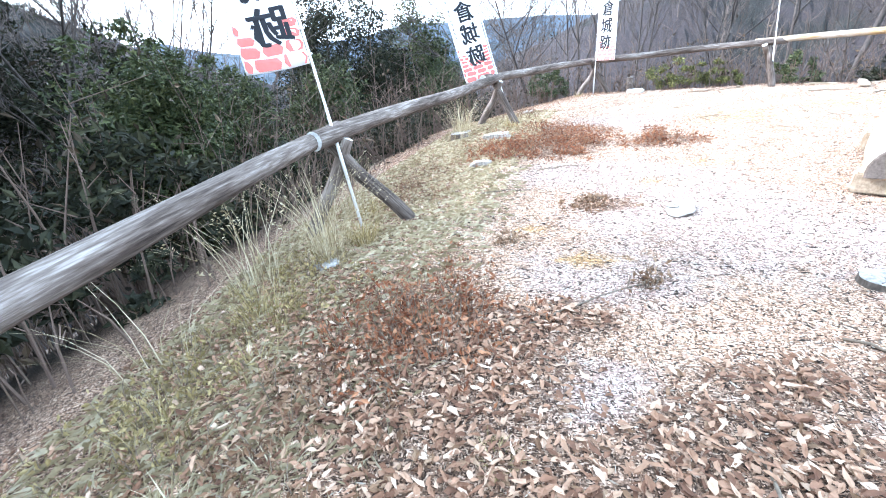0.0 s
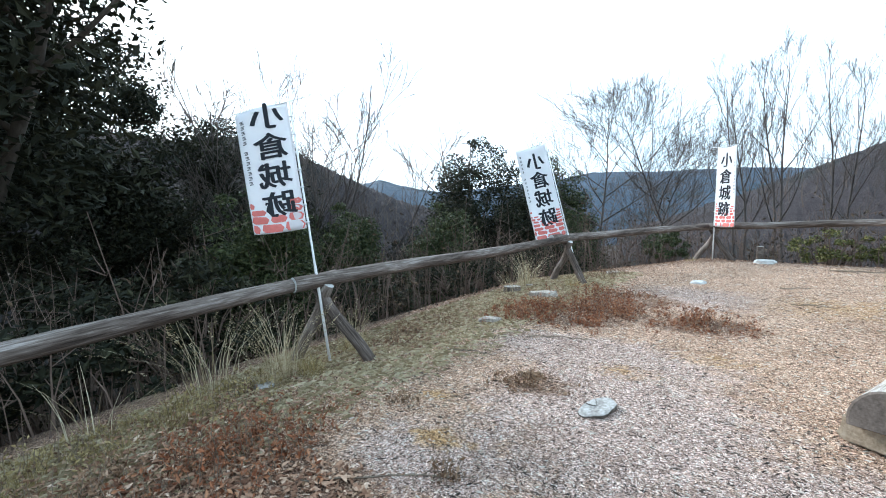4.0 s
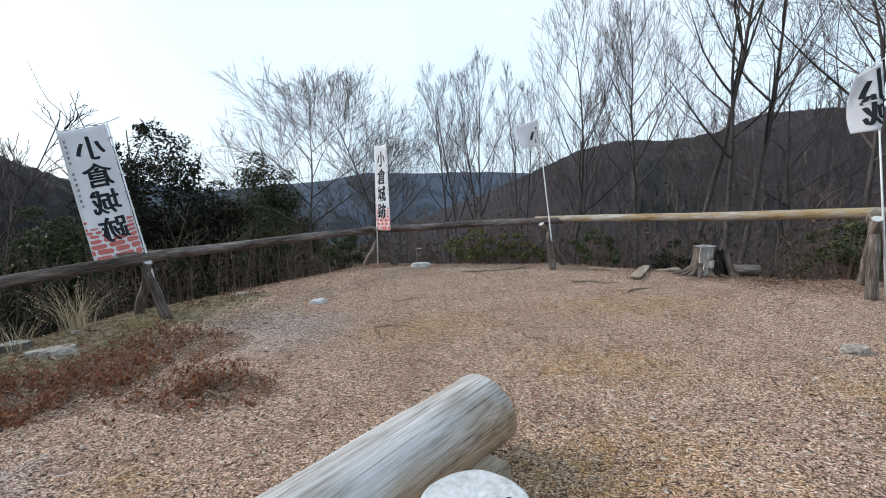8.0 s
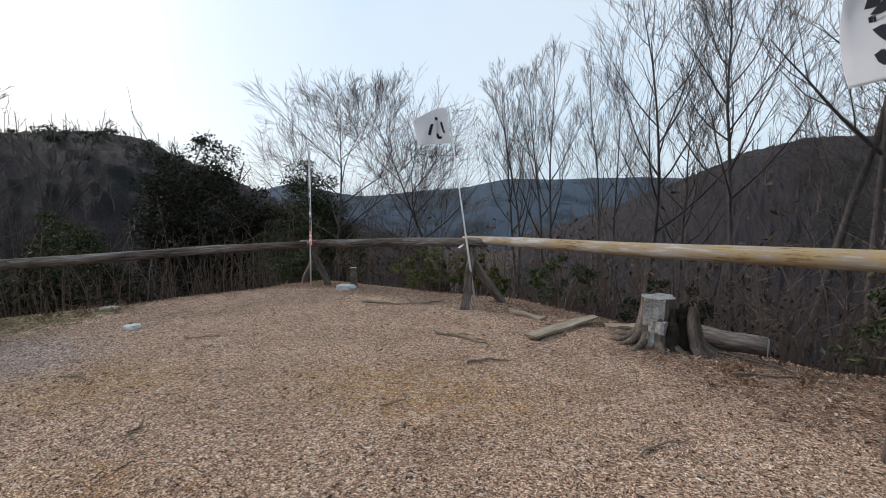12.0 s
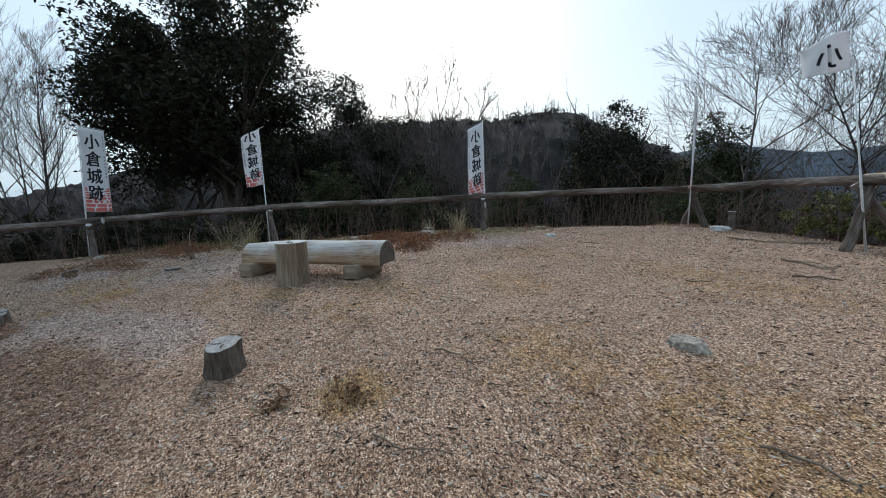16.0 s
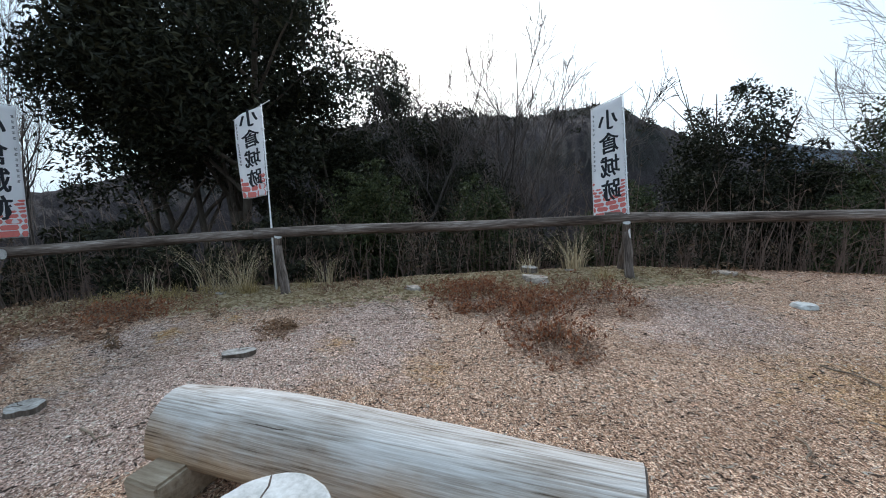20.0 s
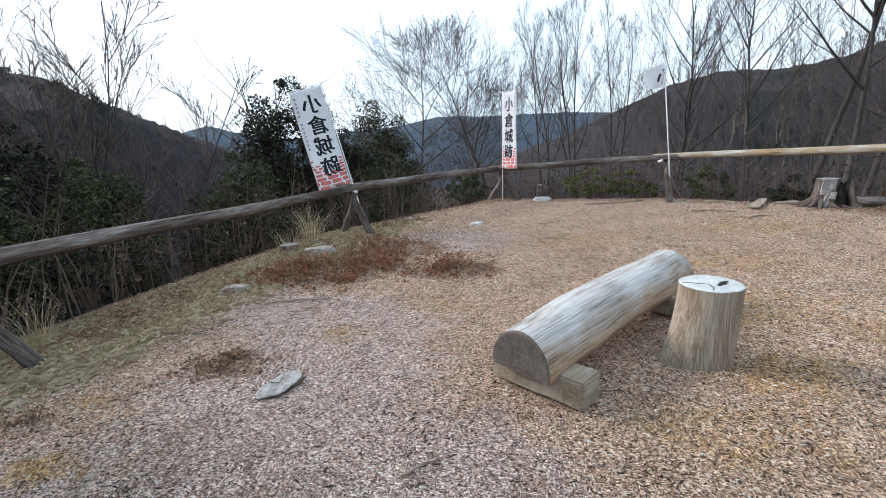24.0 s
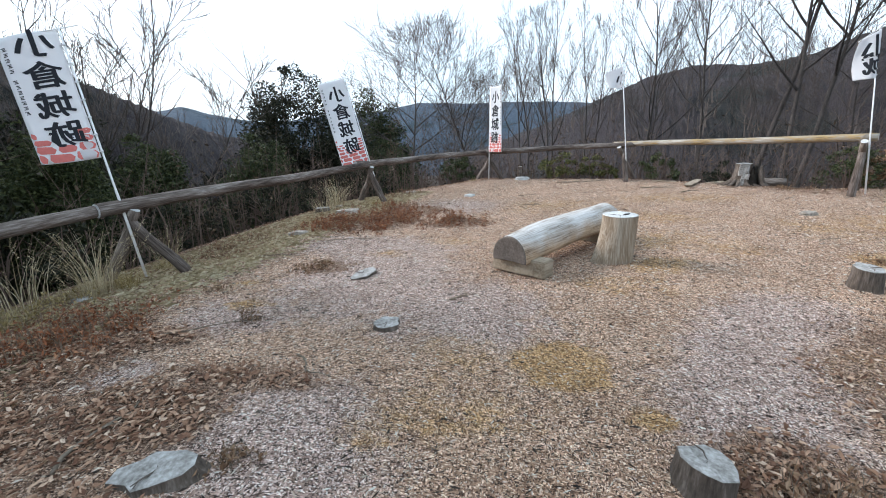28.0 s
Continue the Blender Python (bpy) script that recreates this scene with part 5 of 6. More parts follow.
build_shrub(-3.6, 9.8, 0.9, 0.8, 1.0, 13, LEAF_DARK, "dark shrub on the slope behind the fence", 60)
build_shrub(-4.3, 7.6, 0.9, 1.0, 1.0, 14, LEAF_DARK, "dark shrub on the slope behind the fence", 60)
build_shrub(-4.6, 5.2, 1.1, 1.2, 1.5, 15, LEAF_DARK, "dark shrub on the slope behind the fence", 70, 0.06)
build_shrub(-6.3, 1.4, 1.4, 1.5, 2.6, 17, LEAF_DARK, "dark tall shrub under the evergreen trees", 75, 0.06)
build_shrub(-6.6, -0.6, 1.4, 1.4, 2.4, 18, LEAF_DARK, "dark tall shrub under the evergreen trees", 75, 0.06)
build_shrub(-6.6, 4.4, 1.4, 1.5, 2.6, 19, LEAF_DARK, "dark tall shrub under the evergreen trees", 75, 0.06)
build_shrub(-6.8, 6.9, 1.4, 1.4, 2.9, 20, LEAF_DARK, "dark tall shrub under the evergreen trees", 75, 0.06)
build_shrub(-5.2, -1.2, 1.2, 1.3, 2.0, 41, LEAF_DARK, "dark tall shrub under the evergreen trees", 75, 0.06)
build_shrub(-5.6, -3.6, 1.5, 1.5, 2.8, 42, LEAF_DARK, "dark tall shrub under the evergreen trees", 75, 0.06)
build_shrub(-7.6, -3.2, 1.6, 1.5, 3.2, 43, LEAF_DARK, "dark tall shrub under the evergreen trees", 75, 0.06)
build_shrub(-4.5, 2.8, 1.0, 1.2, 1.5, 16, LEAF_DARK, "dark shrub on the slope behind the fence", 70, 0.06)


# ---- trees ----
def grow(rng, tubes, start, way, length, radius, level, top, up=0.25, spread=0.75, kids=(5, 6, 6, 5), ends=None, reach=1.0):
    """One limb and all that it bears. tubes[level] takes its tube."""
    steps = (9, 6, 4, 3, 2)[min(level, 4)]
    pts, radii = [start], [radius]
    d = way.normalized()
    p = start
    for i in range(steps):
        d = (d + Vector((rng.gauss(0, 0.07 + 0.03 * level), rng.gauss(0, 0.07 + 0.03 * level), rng.gauss(0, 0.05 + 0.02 * level) + up * (0.11 if level else 0.02)))).normalized()
        p = p + d * (length / steps)
        pts.append(p)
        radii.append(max(0.0055, radius * (1 - (0.72 if level else 0.93) * (i + 1) / steps)))
    tubes[min(level, 2)].add(pts, radii, (9, 5, 3, 3, 3)[min(level, 4)], False)
    if ends is not None and level >= 2:
        ends.append(pts[-1])
        ends.append(pts[len(pts) // 2])
    if level >= top:
        return
    n = kids[min(level, len(kids) - 1)]
    for k in range(n):
        s = (0.3 + 0.67 * (k + rng.random()) / n) if level == 0 else (0.2 + 0.75 * (k + rng.random()) / n)
        i = min(steps - 1, int(s * steps))
        b = pts[i].lerp(pts[i + 1], s * steps - i)
        side = Vector((rng.gauss(0, 1), rng.gauss(0, 1), 0)).normalized()
        fine = level >= 1
        w = (d * (0.85 if fine else 0.5) + side * spread * rng.uniform(0.55, 1.2) * (1.15 if fine else 1.1) + Vector((0, 0, up * (0.32 if fine else 0.9)))).normalized()
        grow(rng, tubes, b, w, length * ((0.60 - 0.25 * s) * reach if level == 0 else 0.50) * rng.uniform(0.7, 1.2), radii[i] * 0.62, level + 1, top, up, spread, kids, ends, reach)


def limb(rng, tubes, start, way, length, radius, level, top, wide, rise, kids, fine=1.0):
    """One winter limb: it bends upward, and its side shoots get shorter towards the tip."""
    steps = (0, 6, 4, 3, 1)[level]
    d, p = way.normalized(), start
    pts, radii = [p], [radius]
    for i in range(steps):
        d = (d + Vector((rng.gauss(0, 0.09), rng.gauss(0, 0.09), rng.gauss(0, 0.05) + rise))).normalized()
        p = p + d * (length / steps)
        pts.append(p)
        radii.append(max((0.0075 - 0.001 * level) * fine, radius * (1 - 0.8 * (i + 1) / steps)))
    tubes[1 if level == 1 else 2].add(pts, radii, 5 if level == 1 else 3, False)
    if level >= top:
        return
    n = kids[level]
    for k in range(n):
        s = 0.22 + 0.78 * (k + rng.random()) / n
        i = min(steps - 1, int(s * steps))
        b = pts[i].lerp(pts[i + 1], s * steps - i)
        run = (pts[i + 1] - pts[i]).normalized()
        side = run.cross(Vector((rng.gauss(0, 1), rng.gauss(0, 1), rng.gauss(0, 1)))).normalized()
        w = run + side * (wide if level == 1 else 0.75) * rng.uniform(0.6, 1.05) + Vector((0, 0, 0.10))
        limb(rng, tubes, b, w, length * (0.80 - 0.36 * s) * rng.uniform(0.7, 1.15), max((0.0075 - 0.001 * level) * fine, radii[i] * 0.5), level + 1, top, wide, rise, kids, fine)


def bare_tree_parts(seed, height, radius, stems=1, uneven=0.0, lean=(0, 0), top=4, wide=0.8, rise=0.10, limbs=13, clear=0.4, reach=0.42, fork=0.2, kids=(0, 5, 4, 3), fine=1.0):
    """A leafless tree. clear: bare share of the stem; reach: length of the lowest limbs in heights; rise: how far limbs bend upward."""
    rng = random.Random(seed)
    tubes = [Tubes(), Tubes(), Tubes()]
    for k in range(stems):
        a = 6.28 * k / stems + rng.uniform(0, 1)
        s = 0.0 if stems == 1 else fork * (1 + uneven * rng.uniform(-1, 1))
        tall = height * (1 if k == 0 else rng.uniform(0.88, 1.0)) * math.sqrt(1 + s * s)
        p = Vector((0.08 * math.cos(a) * (stems > 1), 0.08 * math.sin(a) * (stems > 1), -0.3))
        d = Vector((lean[0] + s * math.cos(a), lean[1] + s * math.sin(a), 1)).normalized()
        pts, radii, n = [p], [radius], 12
        for i in range(n):
            d = (d + Vector((rng.gauss(0, 0.055), rng.gauss(0, 0.055), 0.03))).normalized()
            p = p + d * (tall / n)
            pts.append(p)
            radii.append(max(0.009 * fine, radius * (1 - 0.93 * ((i + 1) / n) ** 0.9)))
        tubes[0].add(pts, [r * 0.8 for r in radii], 8, False)
        m = max(5, limbs // stems)
        turn = rng.uniform(0, 6.28)
        for q in range(m):
            t = clear + (0.97 - clear) * (q + 0.6 * rng.random()) / m
            i = min(n - 1, int(t * n))
            b = pts[i].lerp(pts[i + 1], t * n - i)
            turn += 2.4 + rng.uniform(-0.4, 0.4)
            w = Vector((math.cos(turn) * wide, math.sin(turn) * wide, 0.62 + 0.5 * (t - clear)))
            limb(rng, tubes, b, w, tall * reach * (1.05 - 0.72 * (t - clear) / (1 - clear)) * rng.uniform(0.8, 1.15), radii[i] * 0.55, 1, top, wide * 0.9, rise, kids, fine)
    return tubes


def build_bare_tree(x, y, z, seed, height, radius, label, scale=1.0, group="leafless trees beyond the fence", **kw):
    ob = thing("bare_tree", label, "tree", (x, y, z), group)
    tubes = bare_tree_parts(seed, height, radius, **kw)
    part("trunk", tubes[0].data(), TREE_BARK, ob, "grey-brown trunk")
    part("branchwork", tubes[1].data(), TREE_BARK, ob, kind="stuff")
    part("twig_crown", tubes[2].data(), TWIG, ob, "fine leafless twigs", "stuff")
    return ob


def base_z(x, y):
    return ground_z(x, y) - 0.05


ROUND = "leafless tree with a rounded crown of fine twigs"
TALL = "tall slender leafless tree against the sky"
t1 = build_bare_tree(-3.5, 19.3, base_z(-3.5, 19.3), 101, 7.9, 0.10, ROUND, wide=1.0, rise=0.05, limbs=15, clear=0.38, reach=0.44, kids=(0, 7, 5, 3))
t2 = build_bare_tree(-0.6, 22.7, base_z(-0.6, 22.7), 102, 10.0, 0.11, ROUND, wide=0.95, rise=0.07, lean=(-0.08, 0), limbs=15, clear=0.45, reach=0.40, kids=(0, 7, 5, 3))
t3 = build_bare_tree(2.8, 26.6, base_z(2.8, 26.6), 103, 13.8, 0.12, TALL, wide=0.55, rise=0.14, stems=2, fork=0.07, limbs=20, clear=0.45, reach=0.24)
t4 = build_bare_tree(6.3, 23.3, base_z(6.3, 23.3), 104, 12.2, 0.12, TALL, wide=0.75, rise=0.12, limbs=15, clear=0.42, reach=0.36)
t5 = build_bare_tree(8.8, 21.7, base_z(8.8, 21.7), 105, 13.0, 0.12, TALL, wide=0.7, rise=0.13, lean=(-0.06, 0), limbs=18, clear=0.42, reach=0.25, kids=(0, 6, 4, 3))
t6 = build_bare_tree(10.2, 21.6, base_z(10.2, 21.6), 106, 18.0, 0.17, "very tall straight leafless tree", wide=0.5, rise=0.12, limbs=16, clear=0.5, reach=0.25)
t7 = build_bare_tree(11.1, 20.6, base_z(11.1, 20.6), 107, 15.0, 0.16, "big forked leafless tree with arching limbs beyond the fence", wide=0.75, rise=0.13, stems=2, fork=0.10, limbs=20, clear=0.46, reach=0.26, kids=(0, 6, 4, 3))
t8 = build_bare_tree(13.0, 18.0, base_z(13.0, 18.0), 108, 12.0, 0.12, "dark leafless tree with crooked limbs", wide=0.95, rise=0.03, limbs=14, clear=0.38, reach=0.40)
t9 = build_bare_tree(-11.3, 11.4, base_z(-11.3, 11.4), 109, 8.6, 0.08, "leafless tree fanning out from a low fork", wide=0.75, rise=0.06, stems=12, uneven=0.6, fork=0.56, limbs=84, clear=0.36, reach=0.30, kids=(0, 5, 3, 2), fine=1.5)
t10 = build_bare_tree(-8.1, 7.1, base_z(-8.1, 7.1), 110, 9.2, 0.085, "thin pale leaning leafless tree", wide=0.7, rise=0.10, lean=(-0.26, 0.42), limbs=9, clear=0.5, reach=0.25, kids=(0, 4, 4, 2))
for k, (src, x, y, s, turn) in enumerate(((t1, -1.4, 24.5, 0.85, 80), (t2, -2.2, 21.5, 0.7, 140), (t3, 1.1, 26.9, 0.95, 60), (t4, 15.0, 17.0, 1.0, 200), (t3, 4.6, 28.5, 1.0, 150), (t5, 15.8, 14.0, 0.9, 40), (t2, 13.4, 14.4, 0.8, 250), (t1, -6.2, 23, 0.9, 200), (t4, 18.6, 12.0, 1.0, 90), (t8, 19.5, 9.5, 1.2, 10), (t2, 20.2, 6.0, 1.2, 30), (t5, 7.4, 27.0, 0.95, 220), (t4, 12.4, 25.5, 0.9, 310), (t5, -10.5, -2.8, 0.8, 30), (t4, -8.2, -4.6, 0.85, 110), (t3, -9.4, -3.8, 0.7, 160), (t3, -12.0, -3.5, 0.75, 70), (t5, -8.0, -6.5, 0.8, 10), (t1, 14.2, 21.5, 1.2, 140), (t10, 15.5, 11.6, 0.9, 150), (t6, 16.5, 17.5, 0.8, 70), (t6, 19.4, 13.5, 0.8, 170), (t8, 14.6, 12.8, 0.8, 210), (t10, -4.6, 0.9, 0.55, 200), (t10, -5.2, 0.0, 0.6, 120))):
    c = copy_thing(src, pose(x, y, base_z(x, y), 0, 0, turn) @ Matrix.Scale(s, 4))


def build_evergreen(x, y, z, seed, height, radius, leaf, label, trunks=2, per=42, size=0.13, low=0.35, spread=0.7, blob_size=0.42, kids=(9, 6, 4), name="evergreen_tree", reach=1.0, dome=0.0):
    rng = random.Random(seed)
    ob = thing(name, label, "tree", (x, y, z), "evergreen trees beyond the fence")
    tubes, ends = [Tubes(), Tubes(), Tubes()], []
    for k in range(trunks):
        a = 6.28 * k / max(1, trunks) + rng.uniform(0, 2)
        s = 0.10 if trunks > 1 else 0.02
        grow(rng, tubes, Vector((0.25 * math.cos(a) * (trunks > 1), 0.25 * math.sin(a) * (trunks > 1), -0.3)), Vector((s * math.cos(a), s * math.sin(a), 1)), height * rng.uniform(0.85, 1), radius, 0, 2, 0.22, spread, kids, ends, reach)
    part("trunk", tubes[0].data(), EVER_BARK, ob, "grey-brown bare lower trunks")
    part("branchwork", tubes[1].data(), EVER_BARK, ob, kind="stuff")
    centers = [(p, blob_size * rng.uniform(0.7, 1.35)) for p in ends[::2] if p.z > height * low * rng.uniform(0.8, 1.2)]
    if dome:
        # a broad crown: one leading lobe and lower ones round it, clumps crowded on their skins
        centers = []
        lobes = [(0.0, 0.0, height, dome * 0.50)]
        for k in range(9):
            a = k * 2.4 + rng.uniform(-0.3, 0.3)
            r = dome * (0.42 + 0.2 * (k % 3) / 2)
            lobes.append((r * math.cos(a), r * math.sin(a), height * rng.uniform(0.60, 0.90), dome * rng.uniform(0.36, 0.52)))
        for lx, ly, lz, lr in lobes:
            for k in range(42):
                d = Vector((rng.gauss(0, 1), rng.gauss(0, 1), rng.gauss(0.25, 1))).normalized() * rng.uniform(0.45, 1.0)
                tall = lz * 0.46
                z = lz - tall + tall * d.z
                taper = 0.35 + 0.65 * min(1.0, (lz - z) / (0.5 * tall)) if lx == 0.0 else 1.0
                centers.append((Vector((lx + lr * d.x * taper, ly + lr * d.y * taper, max(0.3, z))), blob_size * (0.5 if z > lz * 0.9 else 0.85) * rng.uniform(0.6, 1.15)))
    part("crown", leaf_cloud(rng, centers, per, size), leaf, ob, "dense small glossy leaves", "stuff")
    return ob


DARK = "dark broadleaf evergreen tree standing against the light"
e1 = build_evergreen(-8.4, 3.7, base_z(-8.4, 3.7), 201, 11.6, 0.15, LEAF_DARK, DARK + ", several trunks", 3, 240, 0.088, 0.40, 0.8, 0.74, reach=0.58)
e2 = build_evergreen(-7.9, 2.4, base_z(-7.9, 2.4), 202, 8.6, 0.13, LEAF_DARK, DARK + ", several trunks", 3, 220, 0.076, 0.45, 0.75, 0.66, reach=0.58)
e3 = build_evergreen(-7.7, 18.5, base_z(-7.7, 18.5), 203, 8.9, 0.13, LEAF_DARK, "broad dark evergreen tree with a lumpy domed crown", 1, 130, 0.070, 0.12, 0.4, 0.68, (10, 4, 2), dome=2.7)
e4 = build_evergreen(-5.6, 20.8, base_z(-5.6, 20.8), 204, 7.9, 0.11, LEAF_OLIVE, "low olive-green evergreen tree below the clearing", 1, 130, 0.070, 0.1, 0.4, 0.66, (10, 4, 2), dome=2.3)
LOW = "low evergreen tree with a rounded crown on the slope"
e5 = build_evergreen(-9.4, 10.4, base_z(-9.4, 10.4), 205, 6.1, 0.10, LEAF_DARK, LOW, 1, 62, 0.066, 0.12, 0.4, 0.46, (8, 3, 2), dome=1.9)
e6 = build_evergreen(-6.4, 9.4, base_z(-6.4, 9.4), 206, 3.6, 0.07, LEAF_OLIVE, LOW, 1, 56, 0.046, 0.1, 0.4, 0.30, (8, 3, 2), dome=1.05)
for src, x, y, s, turn in ((e1, -11.0, 5.6, 0.84, 120), (e1, -12.2, 7.0, 0.72, 70), (e1, -12.8, 8.4, 0.58, 30), (e6, -6.2, 13.0, 1.1, 20), (e5, -8.6, 15.0, 0.75, 250), (e5, 21.0, 6.0, 1.6, 40), (e6, -5.6, 7.0, 0.92, 300), (e5, 14.8, 11.4, 0.44, 0), (e6, -3.8, 17.5, 1.0, 100)):
    copy_thing(src, pose(x, y, base_z(x, y), 0, 0, turn) @ Matrix.Scale(s, 4))


IVY = "tall slender trunk wrapped in dark ivy leaves"


def build_ivy_tree(x, y, height, radius, seed, low, wrap, label):
    rng = random.Random(seed)
    ob = build_bare_tree(x, y, base_z(x, y), seed, height, radius, label, wide=0.5, rise=0.12, limbs=9, clear=0.3, reach=0.25, top=3)
    centers = []
    for k in range(int(height * 9)):
        z = rng.uniform(low, height * 0.8)
        a = rng.uniform(0, 6.28)
        centers.append((Vector((wrap * 0.6 * math.cos(a), wrap * 0.6 * math.sin(a), z)), wrap * rng.uniform(0.5, 1.1)))
    part("ivy", leaf_cloud(rng, centers, 26, 0.055), LEAF_DARK, ob, "dark ivy leaves up the trunk", "stuff")


build_ivy_tree(16.0, 10.6, 10.0, 0.11, 301, 0.3, 0.26, IVY)
build_ivy_tree(17.4, 8.1, 10.5, 0.12, 302, 0.3, 0.40, IVY)
build_ivy_tree(13.9, 10.2, 5.2, 0.05, 303, 1.4, 0.32, "young slender tree with sparse leaf sprays")
build_ivy_tree(14.4, 10.9, 2.6, 0.04, 304, 0.1, 0.28, "small dark young conifer in the thicket")


# ---- undergrowth on the slopes and far woods ----
def build_undergrowth():
    rng = random.Random(77)
    t = Tubes()
    lv, lf = [], []
    done = 0
    while done < 6000:
        x, y = rng.uniform(-16, 19), rng.uniform(-5, 30)
        d = edge_distance(x, y)
        if d < 0.35 or d > 15 or (y < 4 and x > -2.5 and x < 16) or rng.random() < d / 17:
            continue
        done += 1
        z = ground_z(x, y)
        h = rng.uniform(0.5, 2.0) * (0.55 if d < 1.2 else 1.0) * (1 + 0.05 * d)
        dx, dy = rng.gauss(0, 0.22) * h, rng.gauss(0, 0.22) * h
        p = [Vector((x, y, z - 0.05)), Vector((x + dx * 0.35, y + dy * 0.35, z + h * 0.5)), Vector((x + dx, y + dy, z + h))]
        r = rng.uniform(0.004, 0.013)
        t.add(p, [r, r * 0.7, r * 0.25], 3, False)
        for _ in range(3):
            s = rng.uniform(0.35, 0.9)
            b = p[0].lerp(p[2], s)
            e = b + Vector((rng.gauss(0, 0.28), rng.gauss(0, 0.28), rng.uniform(0.1, 0.4))) * h * 0.4
            t.add([b, e], [r * 0.5, r * 0.2], 3, False)
        if rng.random() < 0.3:
            for _ in range(12):
                add_leaf(lv, lf, p[0].lerp(p[2], rng.uniform(0.2, 1)) + Vector((rng.gauss(0, 0.12), rng.gauss(0, 0.12), rng.gauss(0, 0.1))), 0.05, rng)
    tagged(new("undergrowth", mesh_of("undergrowth", t.v, t.f, TWIG_DARK)), "tangle of thin bare stems on the slope behind the fence", "undergrowth", kind="stuff")
    tagged(new("undergrowth_leaves", mesh_of("undergrowth_leaves", lv, lf, WITHERED)), "withered brown leaves clinging to the undergrowth", "leaves", kind="stuff")


build_undergrowth()


def twiggy_template(seed, limbs=11, twigs=6, thick=1.0):
    """A small winter tree of unit height as vertices and faces, light enough for whole woods."""
    rng = random.Random(seed)
    t = Tubes()
    trunk = [Vector((0, 0, -0.05))]
    for k in range(4):
        trunk.append(trunk[-1] + Vector((rng.gauss(0, 0.02), rng.gauss(0, 0.02), 0.25)))
    t.add(trunk, [r * thick for r in (0.011, 0.009, 0.007, 0.004, 0.0015)], 4 if thick == 1 else 3, False)
    turn = 0.0
    for k in range(limbs):
        s = 0.32 + 0.6 * k / (limbs - 1)
        i = min(3, int(s * 4))
        b = trunk[i].lerp(trunk[i + 1], s * 4 - i)
        turn += 2.4
        ln = 0.34 * (1.15 - s)
        w = Vector((math.cos(turn), math.sin(turn), rng.uniform(0.6, 1.1)))
        mid = b + w * ln * 0.5
        tip = mid + (w + Vector((0, 0, 0.5))) * ln * 0.5
        t.add([b, mid, tip], [0.004 * thick, 0.0028 * thick, 0.0010 * thick], 3, False)
        for q in range(twigs):
            f = rng.uniform(0.2, 1.0)
            c = b.lerp(mid, f * 2) if f < 0.5 else mid.lerp(tip, f * 2 - 1)
            e = Vector((rng.gauss(0, 0.6), rng.gauss(0, 0.6), rng.uniform(0.4, 1.0))) * ln * 0.38
            t.add([c, c + e], [0.0018 * thick, 0.0008 * thick], 3, False)
    return np.array(t.v), t.f


def build_far_woods():
    rng = random.Random(78)
    kinds = [twiggy_template(k) for k in range(5)]
    verts, faces, n, first = [], [], 0, 0
    while n < 430:
        a, d = (rng.uniform(-100, 125), rng.uniform(16, 75)) if n < 240 else (rng.uniform(-85, 100), rng.uniform(13, 38))
        x, y = 2 - math.sin(radians(a)) * d, 6 + math.cos(radians(a)) * d
        if edge_distance(x, y) < (7 if n < 240 else 2.5):
            continue
        n += 1
        v, f = kinds[n % 5]
        h = rng.uniform(4.0, 8.0) * (1 if d > 30 else 0.62) * (0.75 if a > 15 else 1.0)
        c, q = math.cos(n * 1.7), math.sin(n * 1.7)
        lean = (rng.gauss(0, 0.07), rng.gauss(0, 0.07))
        verts.append(np.stack([x + h * (v[:, 0] * c - v[:, 1] * q + v[:, 2] * lean[0]), y + h * (v[:, 0] * q + v[:, 1] * c + v[:, 2] * lean[1]), ground_z(x, y) + h * v[:, 2]], 1))
        faces += [tuple(i + first for i in p) for p in f]
        first += len(v)
    tagged(new("far_woods", mesh_of("far_woods", np.concatenate(verts), faces, TWIG)), "leafless winter woods filling the valley below", "woods", kind="stuff")


build_far_woods()


def build_hillside_trees():
    rng = random.Random(79)
    kinds = [twiggy_template(20 + k, 7, 2, 2.4) for k in range(4)]
    verts, faces, first, n = [], [], 0, 0
    for hill, count, tall in (("backdrop_2", 720, 8.0), ("backdrop_3", 640, 4.6)):
        spots_on = [v.co.copy() for v in bpy.data.objects[hill].data.vertices if v.co.z > -24]
        for _ in range(count):
            p = rng.choice(spots_on) + Vector((rng.uniform(-2, 2), rng.uniform(-2, 2), -0.6))
            h = tall * rng.uniform(0.6, 1.15)
            n += 1
            v, f = kinds[n % 4]
            c, q = math.cos(n * 1.3), math.sin(n * 1.3)
            verts.append(np.stack([p.x + h * (v[:, 0] * c - v[:, 1] * q), p.y + h * (v[:, 0] * q + v[:, 1] * c), p.z + h * v[:, 2]], 1))
            faces += [tuple(i + first for i in face) for face in f]
            first += len(v)
    tagged(new("hillside_trees", mesh_of("hillside_trees", np.concatenate(verts), faces, TWIG)), "grey leafless trees standing on the brown hillsides", "woods", kind="stuff")
    # dark evergreens along the crest of the dome-shaped hill
    crest = []
    for v in bpy.data.objects["backdrop_3"].data.vertices:
        if v.co.z > 10 and rng.random() < 0.10:
            crest.append((v.co + Vector((0, 0, rng.uniform(-0.3, 0.5))), rng.uniform(0.7, 1.5)))
    tagged(new("hillside_evergreens", mesh_of("hillside_evergreens", *leaf_cloud(rng, crest, 60, 0.32), LEAF_DARK)), "dark evergreen crowns along the crest of the hill", "woods", kind="stuff")


build_hillside_trees()


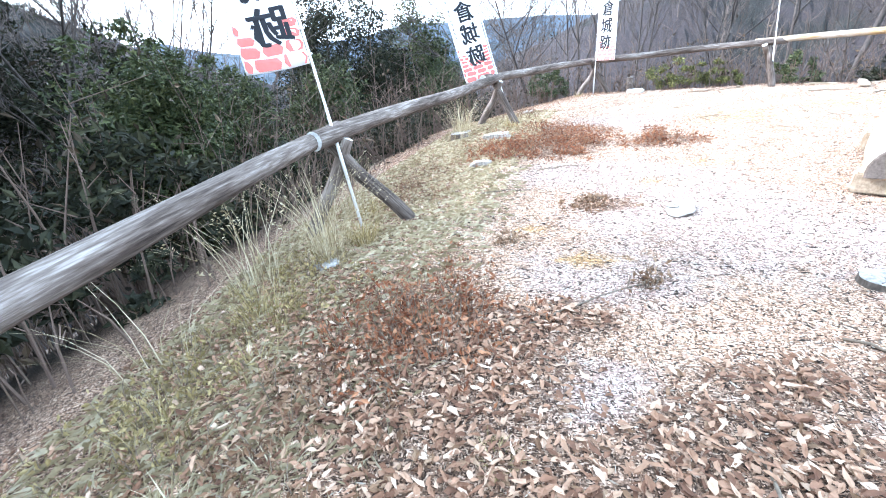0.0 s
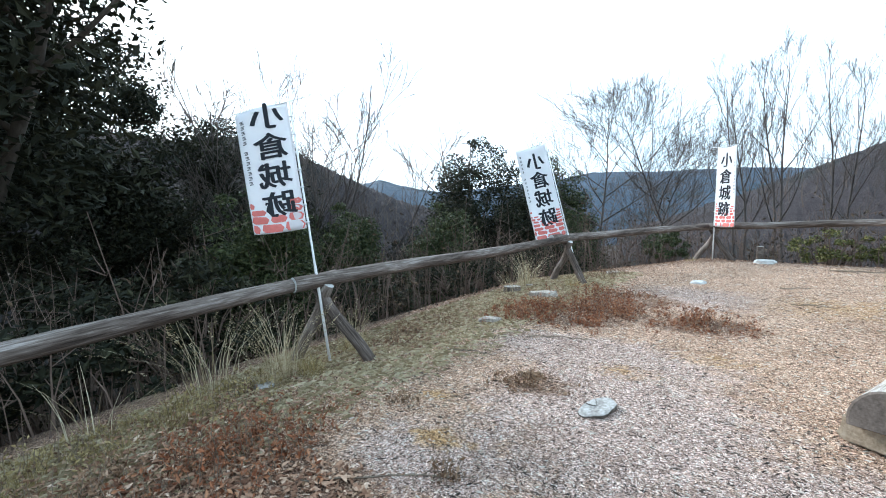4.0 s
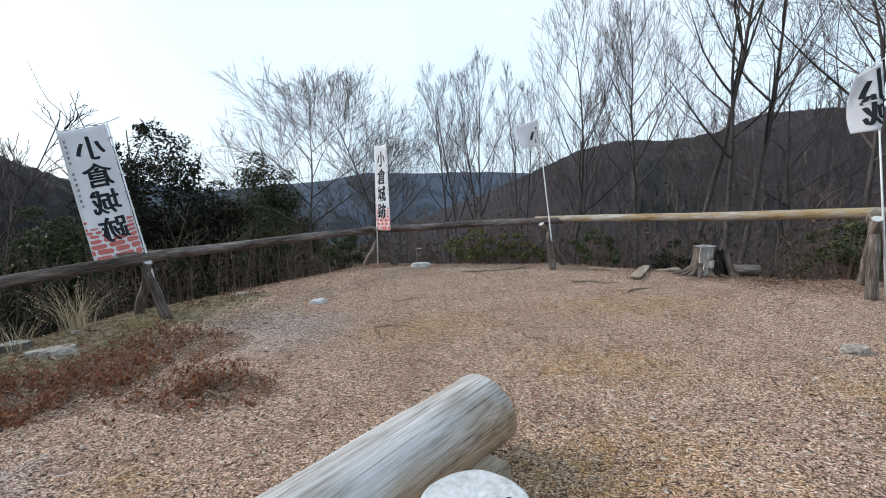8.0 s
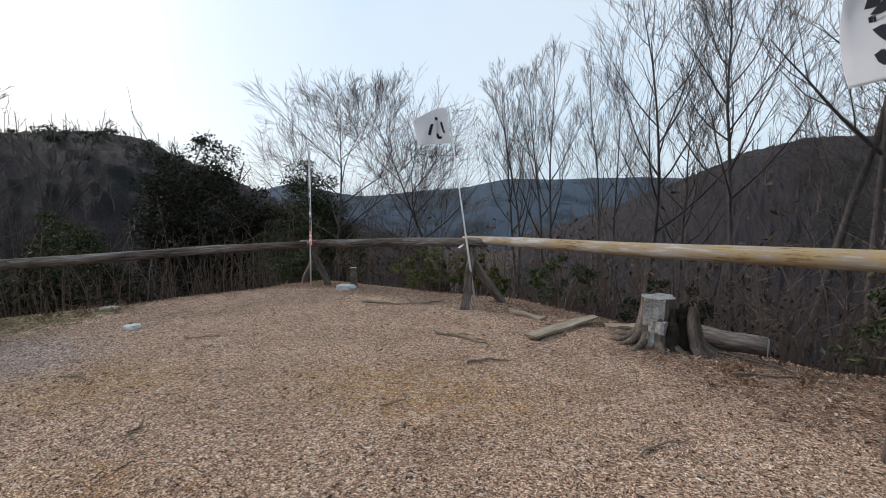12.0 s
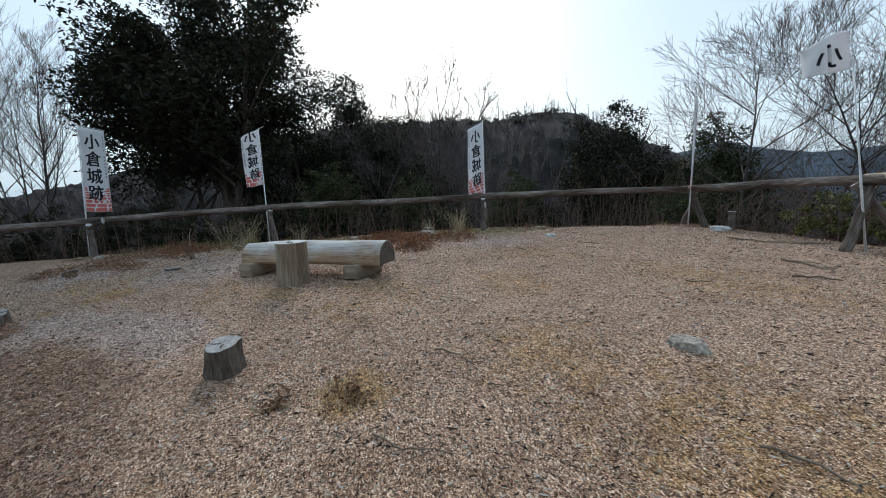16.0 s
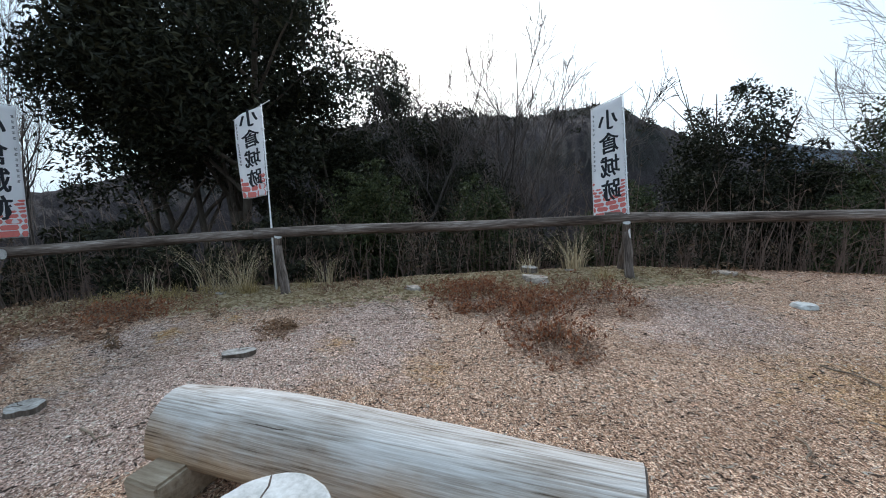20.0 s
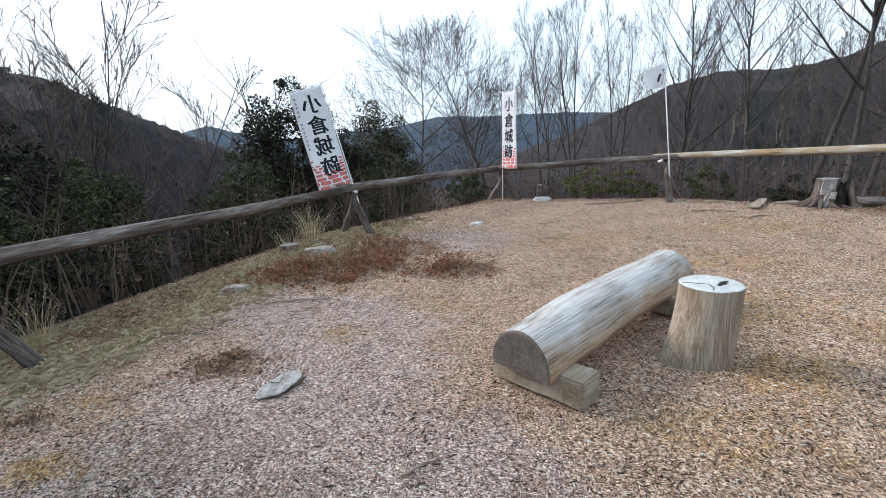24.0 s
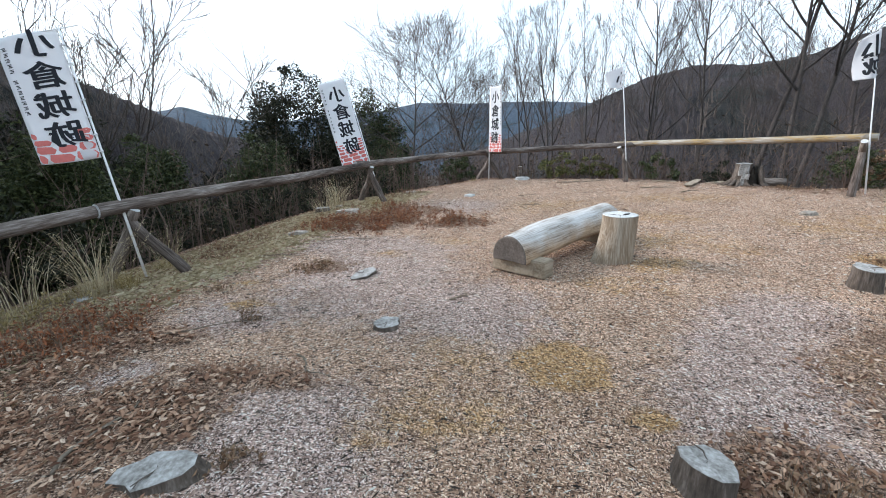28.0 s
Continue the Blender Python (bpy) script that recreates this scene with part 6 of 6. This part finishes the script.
# ---- chips, fallen leaves and twigs strewn over the ground ----
def strew(name, label, category, n, place, length, width, thick, material, seed, leafy=False):
    rng = np.random.default_rng(seed)
    pts = place(rng, n)
    n = len(pts)
    a = rng.uniform(0, 2 * np.pi, n)
    ln, wd = rng.uniform(*length, n), rng.uniform(*width, n)
    hx, hy = np.cos(a), np.sin(a)
    tip = rng.uniform(-0.35, 0.35, n) * ln * (2.0 if leafy else 1.0)
    th = rng.uniform(*thick, n)
    x, y, z = pts.T
    if leafy:
        cup = rng.uniform(0.15, 0.9, n) * wd
        bend = rng.uniform(-0.25, 0.25, n) * ln
        rows = []
        for along, across, lift in ((-1.0, 0.0, 0.3), (-0.35, 1.0, 1.0), (0.4, 0.8, 0.9), (1.0, 0.0, 0.5), (0.35, -0.85, 0.8), (-0.4, -1.0, 1.0), (0.0, 0.0, 0.0)):
            q = 1 - along * along
            across = across * rng.uniform(0.45, 1.3, n)
            along = along + rng.uniform(-0.22, 0.22, n)
            lift = lift * rng.uniform(0.3, 1.5, n)
            rows.append(np.stack([x + hx * ln * along - hy * (wd * across + bend * q), y + hy * ln * along + hx * (wd * across + bend * q), z + th + cup * lift + tip * along * 0.5 + np.abs(tip) * 0.5], 1))
        v = np.stack(rows, 1).reshape(-1, 3)
        base = np.arange(n)[:, None] * 7
        f = np.concatenate([base + [k, (k + 1) % 6, 6] for k in range(6)])
    else:
        v = np.stack([np.stack([x - hx * ln, y - hy * ln, z + 0.001 + (-tip).clip(0) * 0.4], 1), np.stack([x - hy * wd, y + hx * wd, z - 0.002 + th * 0.4], 1),
                      np.stack([x + hx * ln, y + hy * ln, z + 0.001 + tip.clip(0) * 0.4], 1), np.stack([x + hy * wd, y - hx * wd, z - 0.002], 1), np.stack([x + hy * wd * 0.2, y - hx * wd * 0.2, z + th], 1)], 1).reshape(-1, 3)
        base = np.arange(n)[:, None] * 5
        f = np.concatenate([base + [0, 4, 1], base + [1, 4, 2], base + [2, 4, 3], base + [3, 4, 0]])
    tagged(new(name, mesh_of(name, v, f, material)), label, category, kind="stuff")


def scatter(accept, x0, x1, y0, y1):
    def place(rng, n):
        out = []
        tries = 0
        while len(out) < n and tries < 12 * n:
            tries += 1
            x, y = rng.uniform(x0, x1), rng.uniform(y0, y1)
            if rng.random() < accept(x, y):
                out.append((x, y, ground_z(x, y)))
        return np.array(out)
    return place


def chips_here(x, y):
    d = edge_distance(x, y)
    return 0.0 if d > -0.15 else (1 - 0.8 * litter_at(x, y)) * (1.0 if x < 7 and y < 8 else 0.6)


strew("wood_chips", "loose shredded wood chips lying on the ground", "wood chips", 60000, scatter(chips_here, -2.8, 9.0, 2.2, 14.0), (0.004, 0.016), (0.0015, 0.0045), (0.002, 0.007), CHIP, 5)
strew("large_wood_chips", "long pale splinters among the wood chips", "wood chips", 3600, scatter(chips_here, -2.8, 9.0, 2.2, 13.8), (0.012, 0.038), (0.0018, 0.006), (0.002, 0.007), CHIP, 6)
strew("pale_splinters", "pale splinters of fresh wood among the chips", "wood chips", 11000, scatter(chips_here, -2.8, 9.0, 2.2, 13.8), (0.006, 0.026), (0.0015, 0.0055), (0.002, 0.009), CHIP_PALE, 16)
strew("dark_bark_bits", "dark bark bits among the wood chips", "wood chips", 9000, scatter(chips_here, -2.8, 9.0, 2.2, 13.8), (0.006, 0.030), (0.002, 0.007), (0.002, 0.010), DEAD_BARK, 17)
strew("fresh_chips", "orange-tan fresh wood chips in small heaps", "wood chips", 9000, scatter(lambda x, y: spots(x, y, FRESH_SPOTS) ** 1.6, -1.5, 7.6, 2.6, 11.0), (0.004, 0.015), (0.0015, 0.0045), (0.002, 0.006), CHIP_TAN, 7)
strew("leaf_litter", "brown fallen oak leaves in drifts", "leaf litter", 25000, scatter(lambda x, y: litter_at(x, y) ** 1.4, -3.2, 9.5, 1.8, 14.3), (0.009, 0.027), (0.004, 0.011), (0.001, 0.016), LITTER, 8, True)
strew("russet_litter", "dark russet fallen leaves in drifts", "leaf litter", 5000, scatter(litter_at, -3.2, 9.5, 1.8, 14.3), (0.014, 0.030), (0.006, 0.013), (0.001, 0.010), RUSSET, 9, True)
strew("curled_litter", "curled tan fallen leaves heaped on the ground", "leaf litter", 6000, scatter(lambda x, y: spots(x, y, LITTER_SPOTS) ** 1.8, -2.9, 3.6, 2.0, 4.8), (0.010, 0.032), (0.006, 0.014), (0.002, 0.022), LITTER, 18, True)


def straw_here(x, y):
    return max(0.0, min(1.0, (-1.35 - x + 0.12 * (y - 4)) / 0.6)) * (1.0 if edge_distance(x, y) < 0.2 else 0.0)


strew("dry_straw", "pale dead grass blades lying along the fence", "dry grass", 17000, scatter(straw_here, -3.2, 0.0, 2.0, 11.5), (0.02, 0.075), (0.0012, 0.003), (0.004, 0.03), STRAW, 21)
